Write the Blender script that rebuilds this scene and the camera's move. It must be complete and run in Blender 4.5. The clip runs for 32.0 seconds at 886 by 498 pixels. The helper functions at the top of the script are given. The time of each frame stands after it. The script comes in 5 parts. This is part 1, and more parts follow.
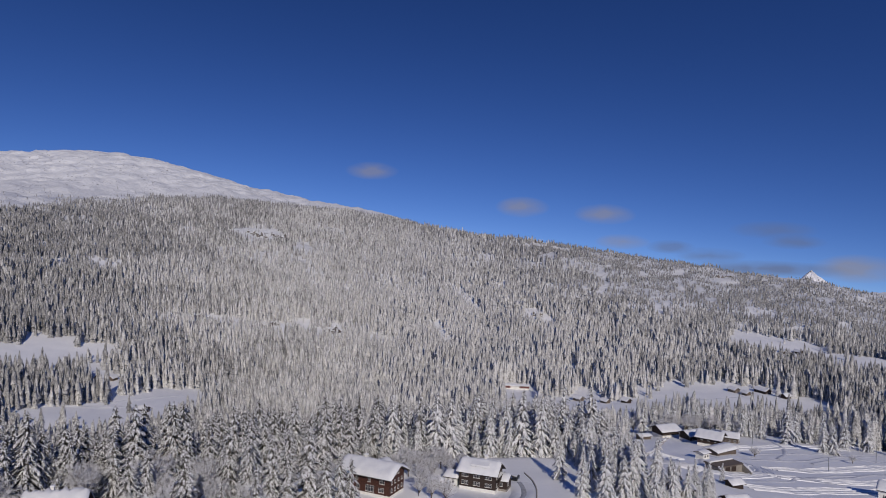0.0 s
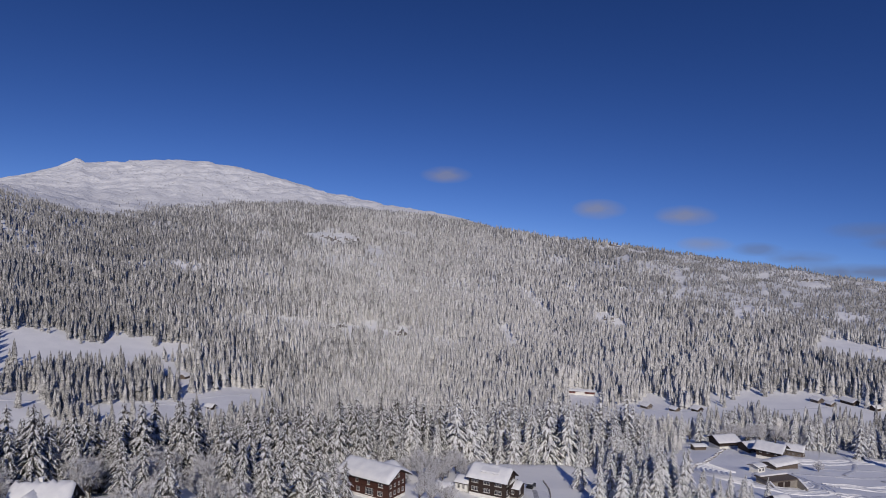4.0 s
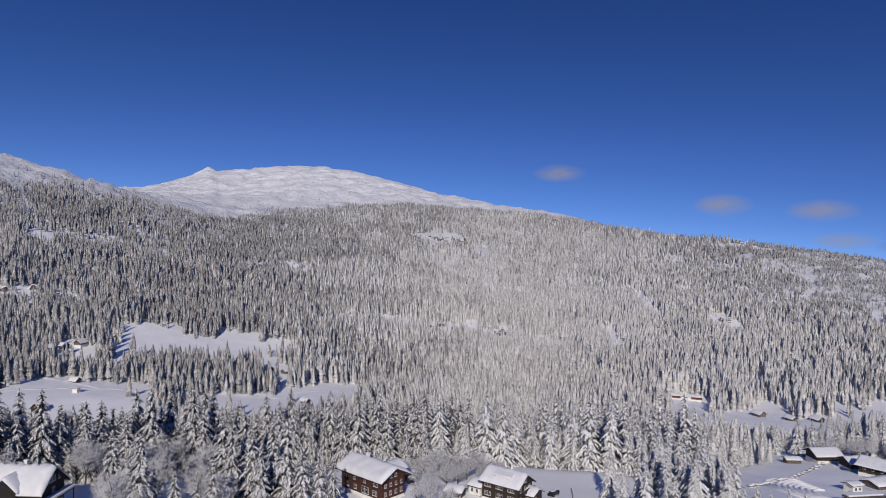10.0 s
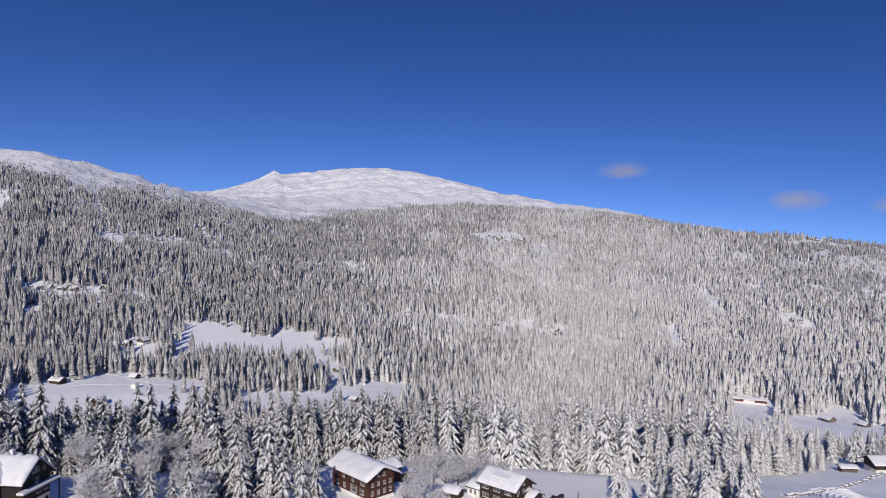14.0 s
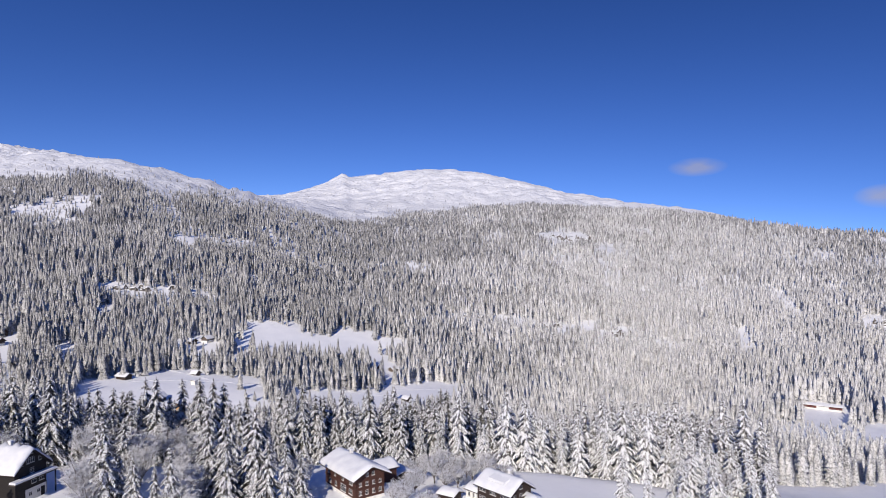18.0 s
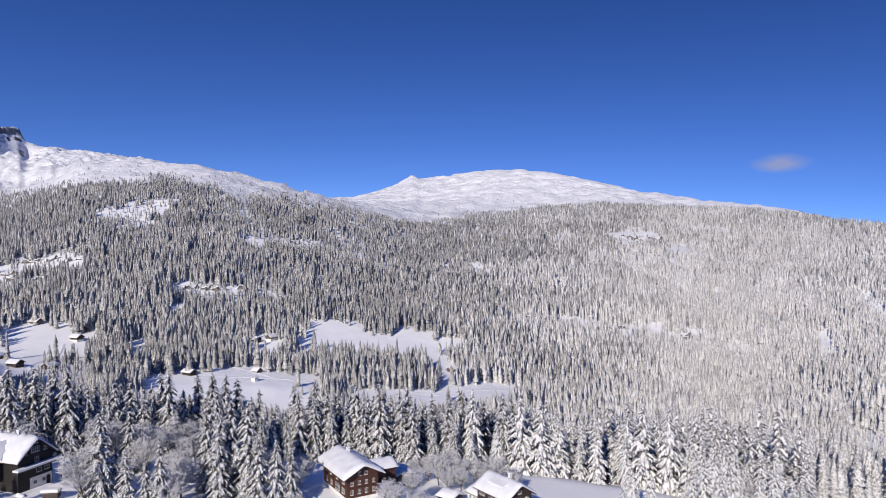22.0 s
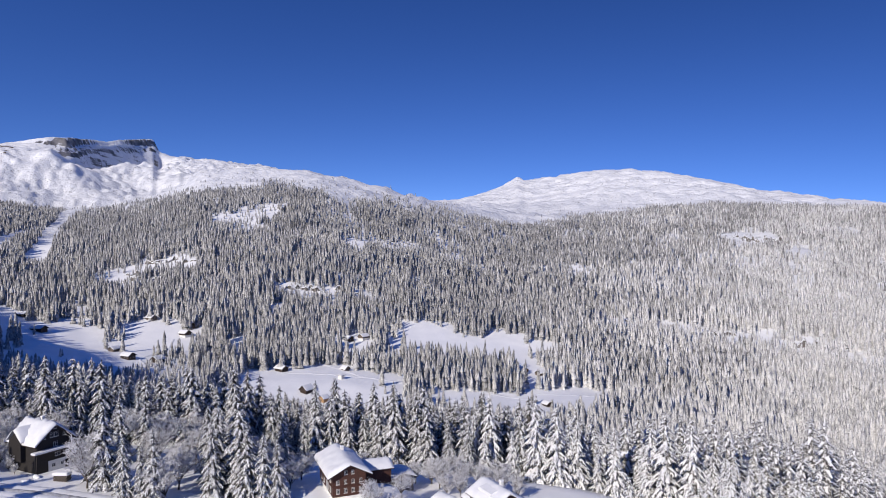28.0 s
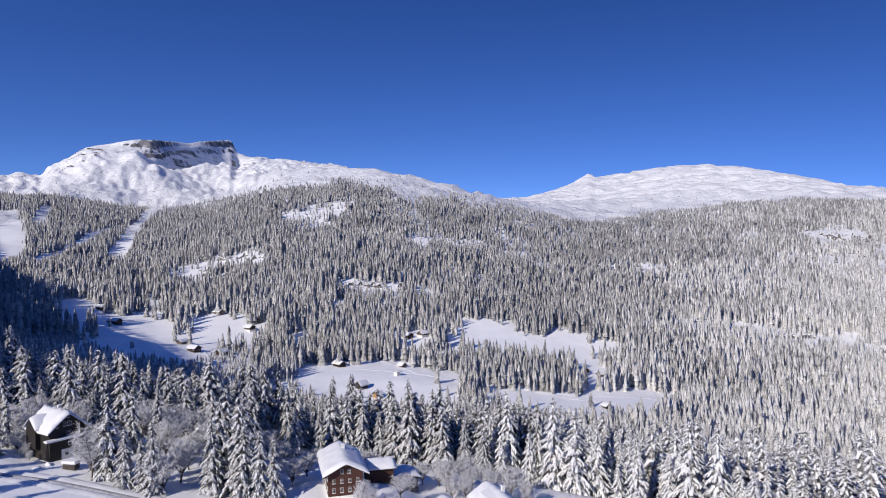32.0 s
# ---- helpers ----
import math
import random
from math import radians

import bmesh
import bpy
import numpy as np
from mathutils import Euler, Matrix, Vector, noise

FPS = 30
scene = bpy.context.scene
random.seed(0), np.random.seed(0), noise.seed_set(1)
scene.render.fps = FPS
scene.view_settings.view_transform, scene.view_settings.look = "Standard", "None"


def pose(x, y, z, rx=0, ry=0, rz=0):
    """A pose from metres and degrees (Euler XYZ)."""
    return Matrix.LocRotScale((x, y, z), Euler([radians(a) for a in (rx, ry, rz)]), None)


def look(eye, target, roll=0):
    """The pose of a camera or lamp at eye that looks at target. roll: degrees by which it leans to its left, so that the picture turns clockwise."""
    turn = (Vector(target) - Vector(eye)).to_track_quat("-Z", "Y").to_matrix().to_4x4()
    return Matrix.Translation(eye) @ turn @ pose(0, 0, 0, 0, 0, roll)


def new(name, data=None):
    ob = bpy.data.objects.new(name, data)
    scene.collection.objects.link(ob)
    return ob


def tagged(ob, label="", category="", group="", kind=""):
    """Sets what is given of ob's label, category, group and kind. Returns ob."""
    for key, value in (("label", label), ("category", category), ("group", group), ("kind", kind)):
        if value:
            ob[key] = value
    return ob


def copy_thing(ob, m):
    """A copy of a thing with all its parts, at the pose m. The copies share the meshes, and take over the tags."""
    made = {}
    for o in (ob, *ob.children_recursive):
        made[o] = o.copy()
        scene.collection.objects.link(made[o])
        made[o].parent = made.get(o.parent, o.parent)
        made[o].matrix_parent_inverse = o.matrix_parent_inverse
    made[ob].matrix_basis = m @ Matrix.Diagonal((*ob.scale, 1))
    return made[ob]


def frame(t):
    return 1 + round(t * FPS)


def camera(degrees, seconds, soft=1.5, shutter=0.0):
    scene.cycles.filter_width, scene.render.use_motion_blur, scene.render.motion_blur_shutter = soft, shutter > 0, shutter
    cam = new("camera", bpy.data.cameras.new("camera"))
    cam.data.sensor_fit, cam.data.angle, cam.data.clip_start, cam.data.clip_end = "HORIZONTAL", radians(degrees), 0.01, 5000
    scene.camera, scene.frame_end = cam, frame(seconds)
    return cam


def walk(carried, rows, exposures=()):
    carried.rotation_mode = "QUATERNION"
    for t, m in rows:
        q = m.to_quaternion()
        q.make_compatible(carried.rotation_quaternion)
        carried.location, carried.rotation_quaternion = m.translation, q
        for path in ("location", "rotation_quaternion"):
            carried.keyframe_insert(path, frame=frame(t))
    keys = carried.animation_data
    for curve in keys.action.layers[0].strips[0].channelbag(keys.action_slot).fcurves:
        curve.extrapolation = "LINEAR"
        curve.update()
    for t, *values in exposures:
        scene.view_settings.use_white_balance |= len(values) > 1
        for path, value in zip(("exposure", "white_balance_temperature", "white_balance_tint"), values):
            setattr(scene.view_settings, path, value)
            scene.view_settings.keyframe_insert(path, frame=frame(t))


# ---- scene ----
cam = camera(66.0, 32.0, soft=0.9)
PATH = [
    (0, (0.00, -0.00, 70.50), (-0.00, 99.99, 69.17), 1.46),
    (1, (4.99, 1.35, 70.10), (1.67, 101.29, 68.82), 1.44),
    (2, (10.04, 2.91, 69.90), (3.82, 102.71, 68.67), 1.40),
    (3, (15.16, 4.84, 69.60), (6.39, 104.45, 68.43), 1.28),
    (3.5, (17.73, 5.92, 69.40), (7.70, 105.41, 68.34), 1.22),
    (5.5, (27.97, 11.27, 68.20), (12.50, 110.06, 66.96), 0.96),
    (6, (30.35, 12.68, 67.90), (13.42, 111.23, 66.58), 0.93),
    (7, (35.07, 15.74, 67.40), (15.15, 113.73, 66.15), 0.85),
    (8, (39.62, 18.57, 67.00), (16.78, 115.92, 65.76), 0.76),
    (9, (43.92, 21.66, 66.40), (18.42, 118.35, 65.21), 0.64),
    (10, (48.18, 24.75, 65.75), (20.11, 120.72, 64.58), 0.53),
    (11, (52.26, 27.79, 65.10), (21.82, 123.03, 63.86), 0.38),
    (12, (56.39, 30.84, 64.50), (23.65, 125.32, 63.30), 0.23),
    (13, (60.48, 33.96, 63.95), (25.59, 127.67, 62.80), 0.12),
    (14, (63.91, 37.34, 63.40), (26.83, 130.20, 62.25), 0.01),
    (14.5, (65.68, 38.95, 63.15), (27.49, 131.36, 61.97), -0.04),
    (16.5, (73.50, 45.22, 62.25), (30.61, 135.55, 61.19), -0.29),
    (17, (75.45, 46.76, 62.10), (31.42, 136.53, 61.09), -0.34),
    (18, (79.37, 49.93, 61.75), (33.04, 138.54, 60.77), -0.42),
    (19, (83.15, 53.24, 61.40), (34.46, 140.57, 60.43), -0.55),
    (20, (86.54, 56.52, 61.00), (35.60, 142.57, 60.03), -0.66),
    (21, (89.80, 60.02, 60.50), (36.73, 144.77, 59.60), -0.69),
    (22, (92.93, 63.52, 60.05), (37.45, 146.72, 59.34), -0.65),
    (23, (96.05, 66.87, 59.75), (38.15, 148.41, 59.17), -0.61),
    (24, (99.25, 70.17, 59.50), (39.10, 150.06, 58.99), -0.59),
    (25, (102.62, 73.60, 59.45), (40.35, 151.85, 58.99), -0.60),
    (25.5, (104.45, 75.31, 59.35), (41.17, 152.73, 58.85), -0.61),
    (27.5, (111.75, 82.40, 58.90), (44.58, 156.49, 58.66), -0.68),
    (28, (113.05, 84.29, 58.75), (44.90, 157.47, 58.57), -0.73),
    (29, (115.33, 88.31, 58.30), (45.23, 159.62, 58.19), -0.84),
    (30, (117.06, 92.43, 57.80), (45.05, 161.82, 57.64), -0.91),
    (31, (118.42, 96.62, 57.45), (44.65, 164.13, 57.26), -0.83),
    (32, (119.58, 100.82, 57.40), (44.13, 166.44, 57.06), -0.60),
]
EXPOSURE = [(0.0, -0.73, 6550, 10), (6.0, -0.65, 6550, 10), (13.0, -0.31, 6550, 10), (19.0, 0.03, 6550, 10), (25.0, 0.0, 6530, 10), (32.0, 0.02, 6400, 10)]
walk(cam, [(t, look(eye, target, roll)) for t, eye, target, roll in PATH], EXPOSURE)

# ---- daylight: a clear winter sky and one low sun behind the flight ----
SUN_TO = 12.0  # shadows run this many degrees to the left of +y
SUN_UP = 29.0
world = bpy.data.worlds.new("winter_sky")
scene.world = world
world.use_nodes = True
wn = world.node_tree
sky = wn.nodes.new("ShaderNodeTexSky")
sky.sky_type, sky.sun_disc = "NISHITA", False
sky.sun_elevation, sky.sun_rotation = radians(SUN_UP), radians(180 - SUN_TO)
sky.altitude, sky.air_density, sky.dust_density, sky.ozone_density = 2000, 1.0, 0.0, 2.5
lift = wn.nodes.new("ShaderNodeMapping")  # the clear mountain sky darkens quickly above the ridges
lift.inputs["Location"].default_value, lift.inputs["Scale"].default_value = (0, 0, 0.165), (1, 1, 1.82)
lift.inputs["Rotation"].default_value = (0, -0.10, 0)
wn.links.new(wn.nodes.new("ShaderNodeTexCoord").outputs["Generated"], lift.inputs[0])
wn.links.new(lift.outputs[0], sky.inputs[0])
deep = wn.nodes.new("ShaderNodeHueSaturation")
deep.inputs["Hue"].default_value, deep.inputs["Saturation"].default_value = 0.520, 1.27
wn.links.new(sky.outputs[0], deep.inputs["Color"])
wn.links.new(deep.outputs[0], wn.nodes["Background"].inputs[0])
wn.nodes["Background"].inputs[1].default_value = 0.160
sun = new("sun", bpy.data.lights.new("sun", "SUN"))
sun.data.energy, sun.data.angle, sun.data.color = 4.3, radians(0.5), (1.0, 0.915, 0.815)
sun.matrix_world = look((0, 0, 0), (-math.sin(radians(SUN_TO)), math.cos(radians(SUN_TO)), -math.tan(radians(SUN_UP))))


# ---- materials ----
def material(name, colour, rough=0.7, metal=0.0, second=None, scale=3.0, low=0.35, high=0.65, bump=0.0, bump_scale=20.0, stretch=(1, 1, 1),
             third=None, third_scale=40.0, third_low=0.52, third_high=0.66, vary=0.0, coords="Object"):
    """Two colours mixed by a large noise, a third by a fine one, with relief."""
    m = bpy.data.materials.new(name)
    m.use_nodes = True
    n, k = m.node_tree.nodes, m.node_tree.links
    b = n["Principled BSDF"]
    b.inputs["Roughness"].default_value, b.inputs["Metallic"].default_value = rough, metal
    tc, mp = n.new("ShaderNodeTexCoord"), n.new("ShaderNodeMapping")
    mp.inputs["Scale"].default_value = stretch
    k.new(tc.outputs[coords], mp.inputs[0])

    def mixed(first, other, size, lo, hi, detail=4.0):
        t = n.new("ShaderNodeTexNoise")
        t.inputs["Scale"].default_value, t.inputs["Detail"].default_value = size, detail
        k.new(mp.outputs[0], t.inputs["Vector"])
        r = n.new("ShaderNodeMapRange")
        r.inputs[1].default_value, r.inputs[2].default_value = lo, hi
        k.new(t.outputs[0], r.inputs[0])
        x = n.new("ShaderNodeMix")
        x.data_type = "RGBA"
        k.new(r.outputs[0], x.inputs[0])
        for value, slot in ((first, x.inputs[6]), (other, x.inputs[7])):
            if isinstance(value, tuple):
                slot.default_value = (*value, 1)
            else:
                k.new(value, slot)
        return x.outputs[2]

    out = mixed(colour, second or tuple(c * 0.85 for c in colour), scale, low, high)
    if third:
        out = mixed(out, third, third_scale, third_low, third_high)
    if vary:
        info = n.new("ShaderNodeObjectInfo")
        r = n.new("ShaderNodeMapRange")
        r.inputs[3].default_value, r.inputs[4].default_value = 1 - vary, 1 + vary * 0.3
        k.new(info.outputs["Random"], r.inputs[0])
        h = n.new("ShaderNodeHueSaturation")
        k.new(r.outputs[0], h.inputs["Value"])
        k.new(out, h.inputs["Color"])
        out = h.outputs[0]
    k.new(out, b.inputs["Base Color"])
    if bump:
        t, u = n.new("ShaderNodeTexNoise"), n.new("ShaderNodeBump")
        t.inputs["Scale"].default_value, t.inputs["Detail"].default_value = bump_scale, 5.0
        k.new(mp.outputs[0], t.inputs["Vector"])
        u.inputs["Strength"].default_value = bump
        k.new(t.outputs[0], u.inputs["Height"])
        k.new(u.outputs[0], b.inputs["Normal"])
    return m


SNOW = material("snow", (0.78, 0.785, 0.80), 0.6, second=(0.70, 0.71, 0.74), scale=0.5, bump=0.4, bump_scale=1.3)
PATH_SNOW = material("trodden_snow", (0.70, 0.71, 0.74), 0.6, second=(0.58, 0.59, 0.63), scale=0.8, bump=0.5, bump_scale=2.5)
ROAD_SNOW = material("icy_road", (0.50, 0.51, 0.54), 0.45, second=(0.28, 0.28, 0.29), scale=1.2, bump=0.3, bump_scale=4.0)
BOUGH_SNOW = material("bough_snow", (0.88, 0.885, 0.90), 0.6, second=(0.80, 0.81, 0.84), scale=30.0, third=(0.16, 0.15, 0.14), third_scale=60.0, third_low=0.60, third_high=0.70, bump=0.3, bump_scale=60.0)
NEEDLES = material("spruce_needles", (0.034, 0.034, 0.025), 0.7, second=(0.065, 0.052, 0.038), scale=25.0, third=(0.46, 0.47, 0.50), third_scale=70.0, third_low=0.49, third_high=0.64, vary=0.25)
WOOD_SNOW = material("wood_bough_snow", (0.88, 0.885, 0.90), 0.6, second=(0.80, 0.81, 0.84), scale=1.5, third=(0.10, 0.09, 0.075), third_scale=3.0, third_low=0.58, third_high=0.68)
WOOD_NEEDLES = material("wood_needles", (0.034, 0.034, 0.025), 0.7, second=(0.065, 0.052, 0.038), scale=1.2, third=(0.42, 0.43, 0.46), third_scale=3.5, third_low=0.50, third_high=0.65)
# next two: thinner snow for left-hand spruces, also darkened to stand in for shade
WOOD_SHADED_THIN = material("wood_shaded_thin_snow", (0.82, 0.83, 0.86), 0.6, second=(0.62, 0.63, 0.66), scale=1.5, third=(0.07, 0.065, 0.055), third_scale=3.0, third_low=0.52, third_high=0.62)
SHADED_THIN_SNOW = material("shaded_thin_bough_snow", (0.82, 0.83, 0.86), 0.6, second=(0.62, 0.63, 0.66), scale=30.0, third=(0.07, 0.065, 0.055), third_scale=60.0, third_low=0.52, third_high=0.62, bump=0.3, bump_scale=60.0)
PALE_NEEDLES = material("frosted_needles", (0.11, 0.105, 0.095), 0.7, second=(0.05, 0.046, 0.04), scale=25.0, third=(0.66, 0.66, 0.68), third_scale=70.0, third_low=0.47, third_high=0.58, vary=0.2)
RIME_NEEDLES = material("rimed_needles", (0.09, 0.085, 0.075), 0.7, second=(0.05, 0.046, 0.04), scale=1.2, third=(0.66, 0.66, 0.68), third_scale=3.5, third_low=0.47, third_high=0.58)
BARK = material("bark", (0.07, 0.055, 0.045), 0.9, second=(0.12, 0.10, 0.085), scale=12.0, stretch=(1, 1, 0.15), bump=0.6, bump_scale=30.0)
TWIGS = material("frosted_twigs", (0.76, 0.76, 0.79), 0.7, second=(0.16, 0.14, 0.13), scale=14.0, low=0.50, high=0.68)
WOOD_RED = material("red_brown_shingle", (0.070, 0.024, 0.015), 0.8, second=(0.036, 0.015, 0.011), scale=2.0, stretch=(1, 1, 4), third=(0.11, 0.04, 0.025), third_scale=9.0, bump=0.4, bump_scale=14.0)
WOOD_DARK = material("dark_brown_timber", (0.026, 0.015, 0.012), 0.75, second=(0.042, 0.026, 0.02), scale=2.0, stretch=(1, 1, 5), bump=0.4, bump_scale=14.0)
WOOD_BLACK = material("black_stained_timber", (0.012, 0.010, 0.010), 0.75, second=(0.02, 0.016, 0.015), scale=2.0, stretch=(1, 1, 5), bump=0.4, bump_scale=14.0)
WOOD_PALE = material("pale_new_timber", (0.42, 0.26, 0.12), 0.65, second=(0.34, 0.20, 0.09), scale=3.0, stretch=(1, 1, 5), bump=0.3, bump_scale=14.0)
WOOD_GREY = material("weathered_timber", (0.15, 0.12, 0.10), 0.8, second=(0.09, 0.07, 0.06), scale=3.0, stretch=(1, 1, 5), bump=0.4, bump_scale=14.0)
RED_PAINT = material("red_paint", (0.10, 0.024, 0.021), 0.6, second=(0.12, 0.025, 0.02), scale=1.5)
PLASTER = material("white_plaster", (0.78, 0.77, 0.74), 0.8, second=(0.68, 0.67, 0.64), scale=1.2, bump=0.15, bump_scale=30.0)
WHITE = material("white_paint", (0.64, 0.63, 0.61), 0.5, second=(0.55, 0.54, 0.52), scale=3.0)
CONCRETE = material("concrete", (0.30, 0.28, 0.25), 0.85, second=(0.22, 0.20, 0.18), scale=0.8, bump=0.3, bump_scale=12.0)
METAL = material("grey_metal", (0.25, 0.26, 0.27), 0.4, 0.9, second=(0.18, 0.19, 0.2), scale=4.0)
CLAY = material("dark_roof_tiles", (0.09, 0.07, 0.06), 0.8, second=(0.06, 0.05, 0.045), scale=3.0, bump=0.5, bump_scale=9.0)
GLASS = material("window_glass", (0.03, 0.035, 0.045), 0.08, second=(0.05, 0.05, 0.06), scale=1.0)
ROCK = material("cliff_rock", (0.20, 0.18, 0.165), 0.9, second=(0.10, 0.09, 0.085), scale=0.1, stretch=(1, 1, 3.5), third=(0.80, 0.82, 0.85), third_scale=0.12, third_low=0.54, third_high=0.60, bump=0.8, bump_scale=0.3)
VEHICLE = material("dark_car_paint", (0.02, 0.022, 0.026), 0.25, second=(0.03, 0.03, 0.033), scale=2.0)
RUBBER = material("rubber", (0.02, 0.02, 0.02), 0.85)


def forest_material(name, frost, fine, strong):
    """Snow and rime caught on spruce boughs: whiter on what faces up, broken by dark needles, each tree a little different."""
    m = bpy.data.materials.new(name)
    m.use_nodes = True
    n, k = m.node_tree.nodes, m.node_tree.links
    b = n["Principled BSDF"]
    b.inputs["Roughness"].default_value = 0.8
    geo, tc = n.new("ShaderNodeNewGeometry"), n.new("ShaderNodeTexCoord")
    sep = n.new("ShaderNodeSeparateXYZ")
    k.new(geo.outputs["True Normal"], sep.inputs[0])

    def calc(op, a, c, clamp=False):
        x = n.new("ShaderNodeMath")
        x.operation, x.use_clamp = op, clamp
        for slot, v in zip(x.inputs, (a, c)):
            if isinstance(v, float):
                slot.default_value = v
            else:
                k.new(v, slot)
        return x.outputs[0]

    def grain(scale, detail, amount):
        t = n.new("ShaderNodeTexNoise")
        t.inputs["Scale"].default_value, t.inputs["Detail"].default_value = scale, detail
        k.new(tc.outputs["Object"], t.inputs["Vector"])
        return calc("MULTIPLY", calc("SUBTRACT", t.outputs[0], 0.5), amount)

    v = calc("ADD", grain(fine, 2.0, strong), grain(0.16, 0.0, 0.75))
    v = calc("ADD", v, grain(0.011, 2.0, 0.5))
    v = calc("ADD", v, calc("MULTIPLY", calc("SUBTRACT", sep.outputs[2], 0.35), 0.45))
    v = calc("ADD", v, frost, True)
    x = n.new("ShaderNodeMix")
    x.data_type = "RGBA"
    x.inputs[6].default_value, x.inputs[7].default_value = (0.085, 0.085, 0.088, 1), (0.79, 0.785, 0.785, 1)
    k.new(v, x.inputs[0])
    k.new(x.outputs[2], b.inputs["Base Color"])
    t, u = n.new("ShaderNodeTexNoise"), n.new("ShaderNodeBump")
    t.inputs["Scale"].default_value, t.inputs["Detail"].default_value = fine * 1.3, 2.0
    k.new(tc.outputs["Object"], t.inputs["Vector"])
    u.inputs["Strength"].default_value, u.inputs["Distance"].default_value = 0.8, 1.2
    k.new(t.outputs[0], u.inputs["Height"])
    k.new(u.outputs[0], b.inputs["Normal"])
    return m


FOREST_MID = forest_material("snowy_forest", 0.56, 1.3, 3.2)
FOREST_SLOPE = forest_material("slope_forest", 0.49, 0.9, 2.2)
FOREST_FAR = forest_material("far_snowy_forest", 0.43, 0.5, 1.0)
RIME_MID = forest_material("rimed_forest", 0.80, 1.3, 2.6)
RIME_SLOPE = forest_material("rimed_slope_forest", 0.82, 0.9, 1.8)
RIME_FAR = forest_material("far_rimed_forest", 0.78, 0.5, 0.9)


def ground_material():
    """Snow cover with wind ripples near by, rock showing through on steep ground."""
    m = bpy.data.materials.new("snow_ground")
    m.use_nodes = True
    n, k = m.node_tree.nodes, m.node_tree.links
    b = n["Principled BSDF"]
    b.inputs["Roughness"].default_value = 0.6
    geo, tc = n.new("ShaderNodeNewGeometry"), n.new("ShaderNodeTexCoord")
    sep = n.new("ShaderNodeSeparateXYZ")
    k.new(geo.outputs["True Normal"], sep.inputs[0])

    def tex(scale, detail=5.0, stretch=(1, 1, 1)):
        mp, t = n.new("ShaderNodeMapping"), n.new("ShaderNodeTexNoise")
        mp.inputs["Scale"].default_value = stretch
        k.new(tc.outputs["Object"], mp.inputs[0])
        k.new(mp.outputs[0], t.inputs["Vector"])
        t.inputs["Scale"].default_value, t.inputs["Detail"].default_value = scale, detail
        return t.outputs[0]

    def calc(op, a, c):
        x = n.new("ShaderNodeMath")
        x.operation = op
        for slot, v in zip(x.inputs, (a, c)):
            if isinstance(v, (int, float)):
                slot.default_value = v
            else:
                k.new(v, slot)
        return x.outputs[0]

    def ramp(v, lo, hi):
        r = n.new("ShaderNodeMapRange")
        r.inputs[1].default_value, r.inputs[2].default_value = lo, hi
        k.new(v, r.inputs[0])
        return r.outputs[0]

    def mix(f, a, c):
        x = n.new("ShaderNodeMix")
        x.data_type = "RGBA"
        k.new(f, x.inputs[0])
        for slot, v in ((x.inputs[6], a), (x.inputs[7], c)):
            if isinstance(v, tuple):
                slot.default_value = (*v, 1)
            else:
                k.new(v, slot)
        return x.outputs[2]

    snow = mix(ramp(tex(0.03), 0.35, 0.65), (0.76, 0.765, 0.78), (0.66, 0.67, 0.70))
    rock = mix(ramp(tex(0.03, 6.0, (1, 1, 0.3)), 0.44, 0.56), (0.23, 0.22, 0.215), (0.085, 0.083, 0.085))
    steep = calc("ADD", sep.outputs[2], calc("MULTIPLY", tex(0.012, 6.0, (0.5, 0.5, 5)), 0.5))
    spots = calc("MULTIPLY", ramp(tex(0.11, 3.0), 0.60, 0.66), ramp(tex(0.012, 3.0), 0.45, 0.6))
    k.new(mix(ramp(steep, 0.60, 0.66), rock, mix(calc("MULTIPLY", spots, 0.75), snow, rock)), b.inputs["Base Color"])
    bump1, bump2 = n.new("ShaderNodeBump"), n.new("ShaderNodeBump")
    bump1.inputs["Strength"].default_value, bump1.inputs["Distance"].default_value = 0.45, 16.0
    bump2.inputs["Strength"].default_value, bump2.inputs["Distance"].default_value = 0.35, 0.25
    k.new(tex(0.022, 6.0), bump1.inputs["Height"])
    k.new(tex(0.7, 5.0), bump2.inputs["Height"])
    bump3 = n.new("ShaderNodeBump")
    bump3.inputs["Strength"].default_value, bump3.inputs["Distance"].default_value = 0.5, 6.0
    k.new(tex(0.075, 9.0), bump3.inputs["Height"])
    k.new(bump1.outputs[0], bump3.inputs["Normal"])
    k.new(bump3.outputs[0], bump2.inputs["Normal"])
    k.new(bump2.outputs[0], b.inputs["Normal"])
    return m


GROUND = ground_material()
FIELD_SNOW = material("field_snow", (0.92, 0.92, 0.925), 0.6, second=(0.84, 0.845, 0.86), scale=0.04, bump=0.7, bump_scale=0.24, third=(0.85, 0.855, 0.87), third_scale=0.5)


# ---- the lie of the land: a valley seen from a point above its near side ----
HUB = (84.0, 54.0)
EYE_Z = 62.0
AZ = np.arange(-180.0, 180.01, 0.25)


def around(nodes, values, soft):
    """Values given at compass angles (degrees to the left of +y), spread smoothly all round."""
    line = np.interp(AZ, nodes, values)
    half = max(1, int(3 * soft / 0.25))
    k = np.exp(-0.5 * (np.arange(-half, half + 1) * 0.25 / soft) ** 2)
    return np.convolve(np.pad(line, half, mode="edge"), k / k.sum(), mode="valid")


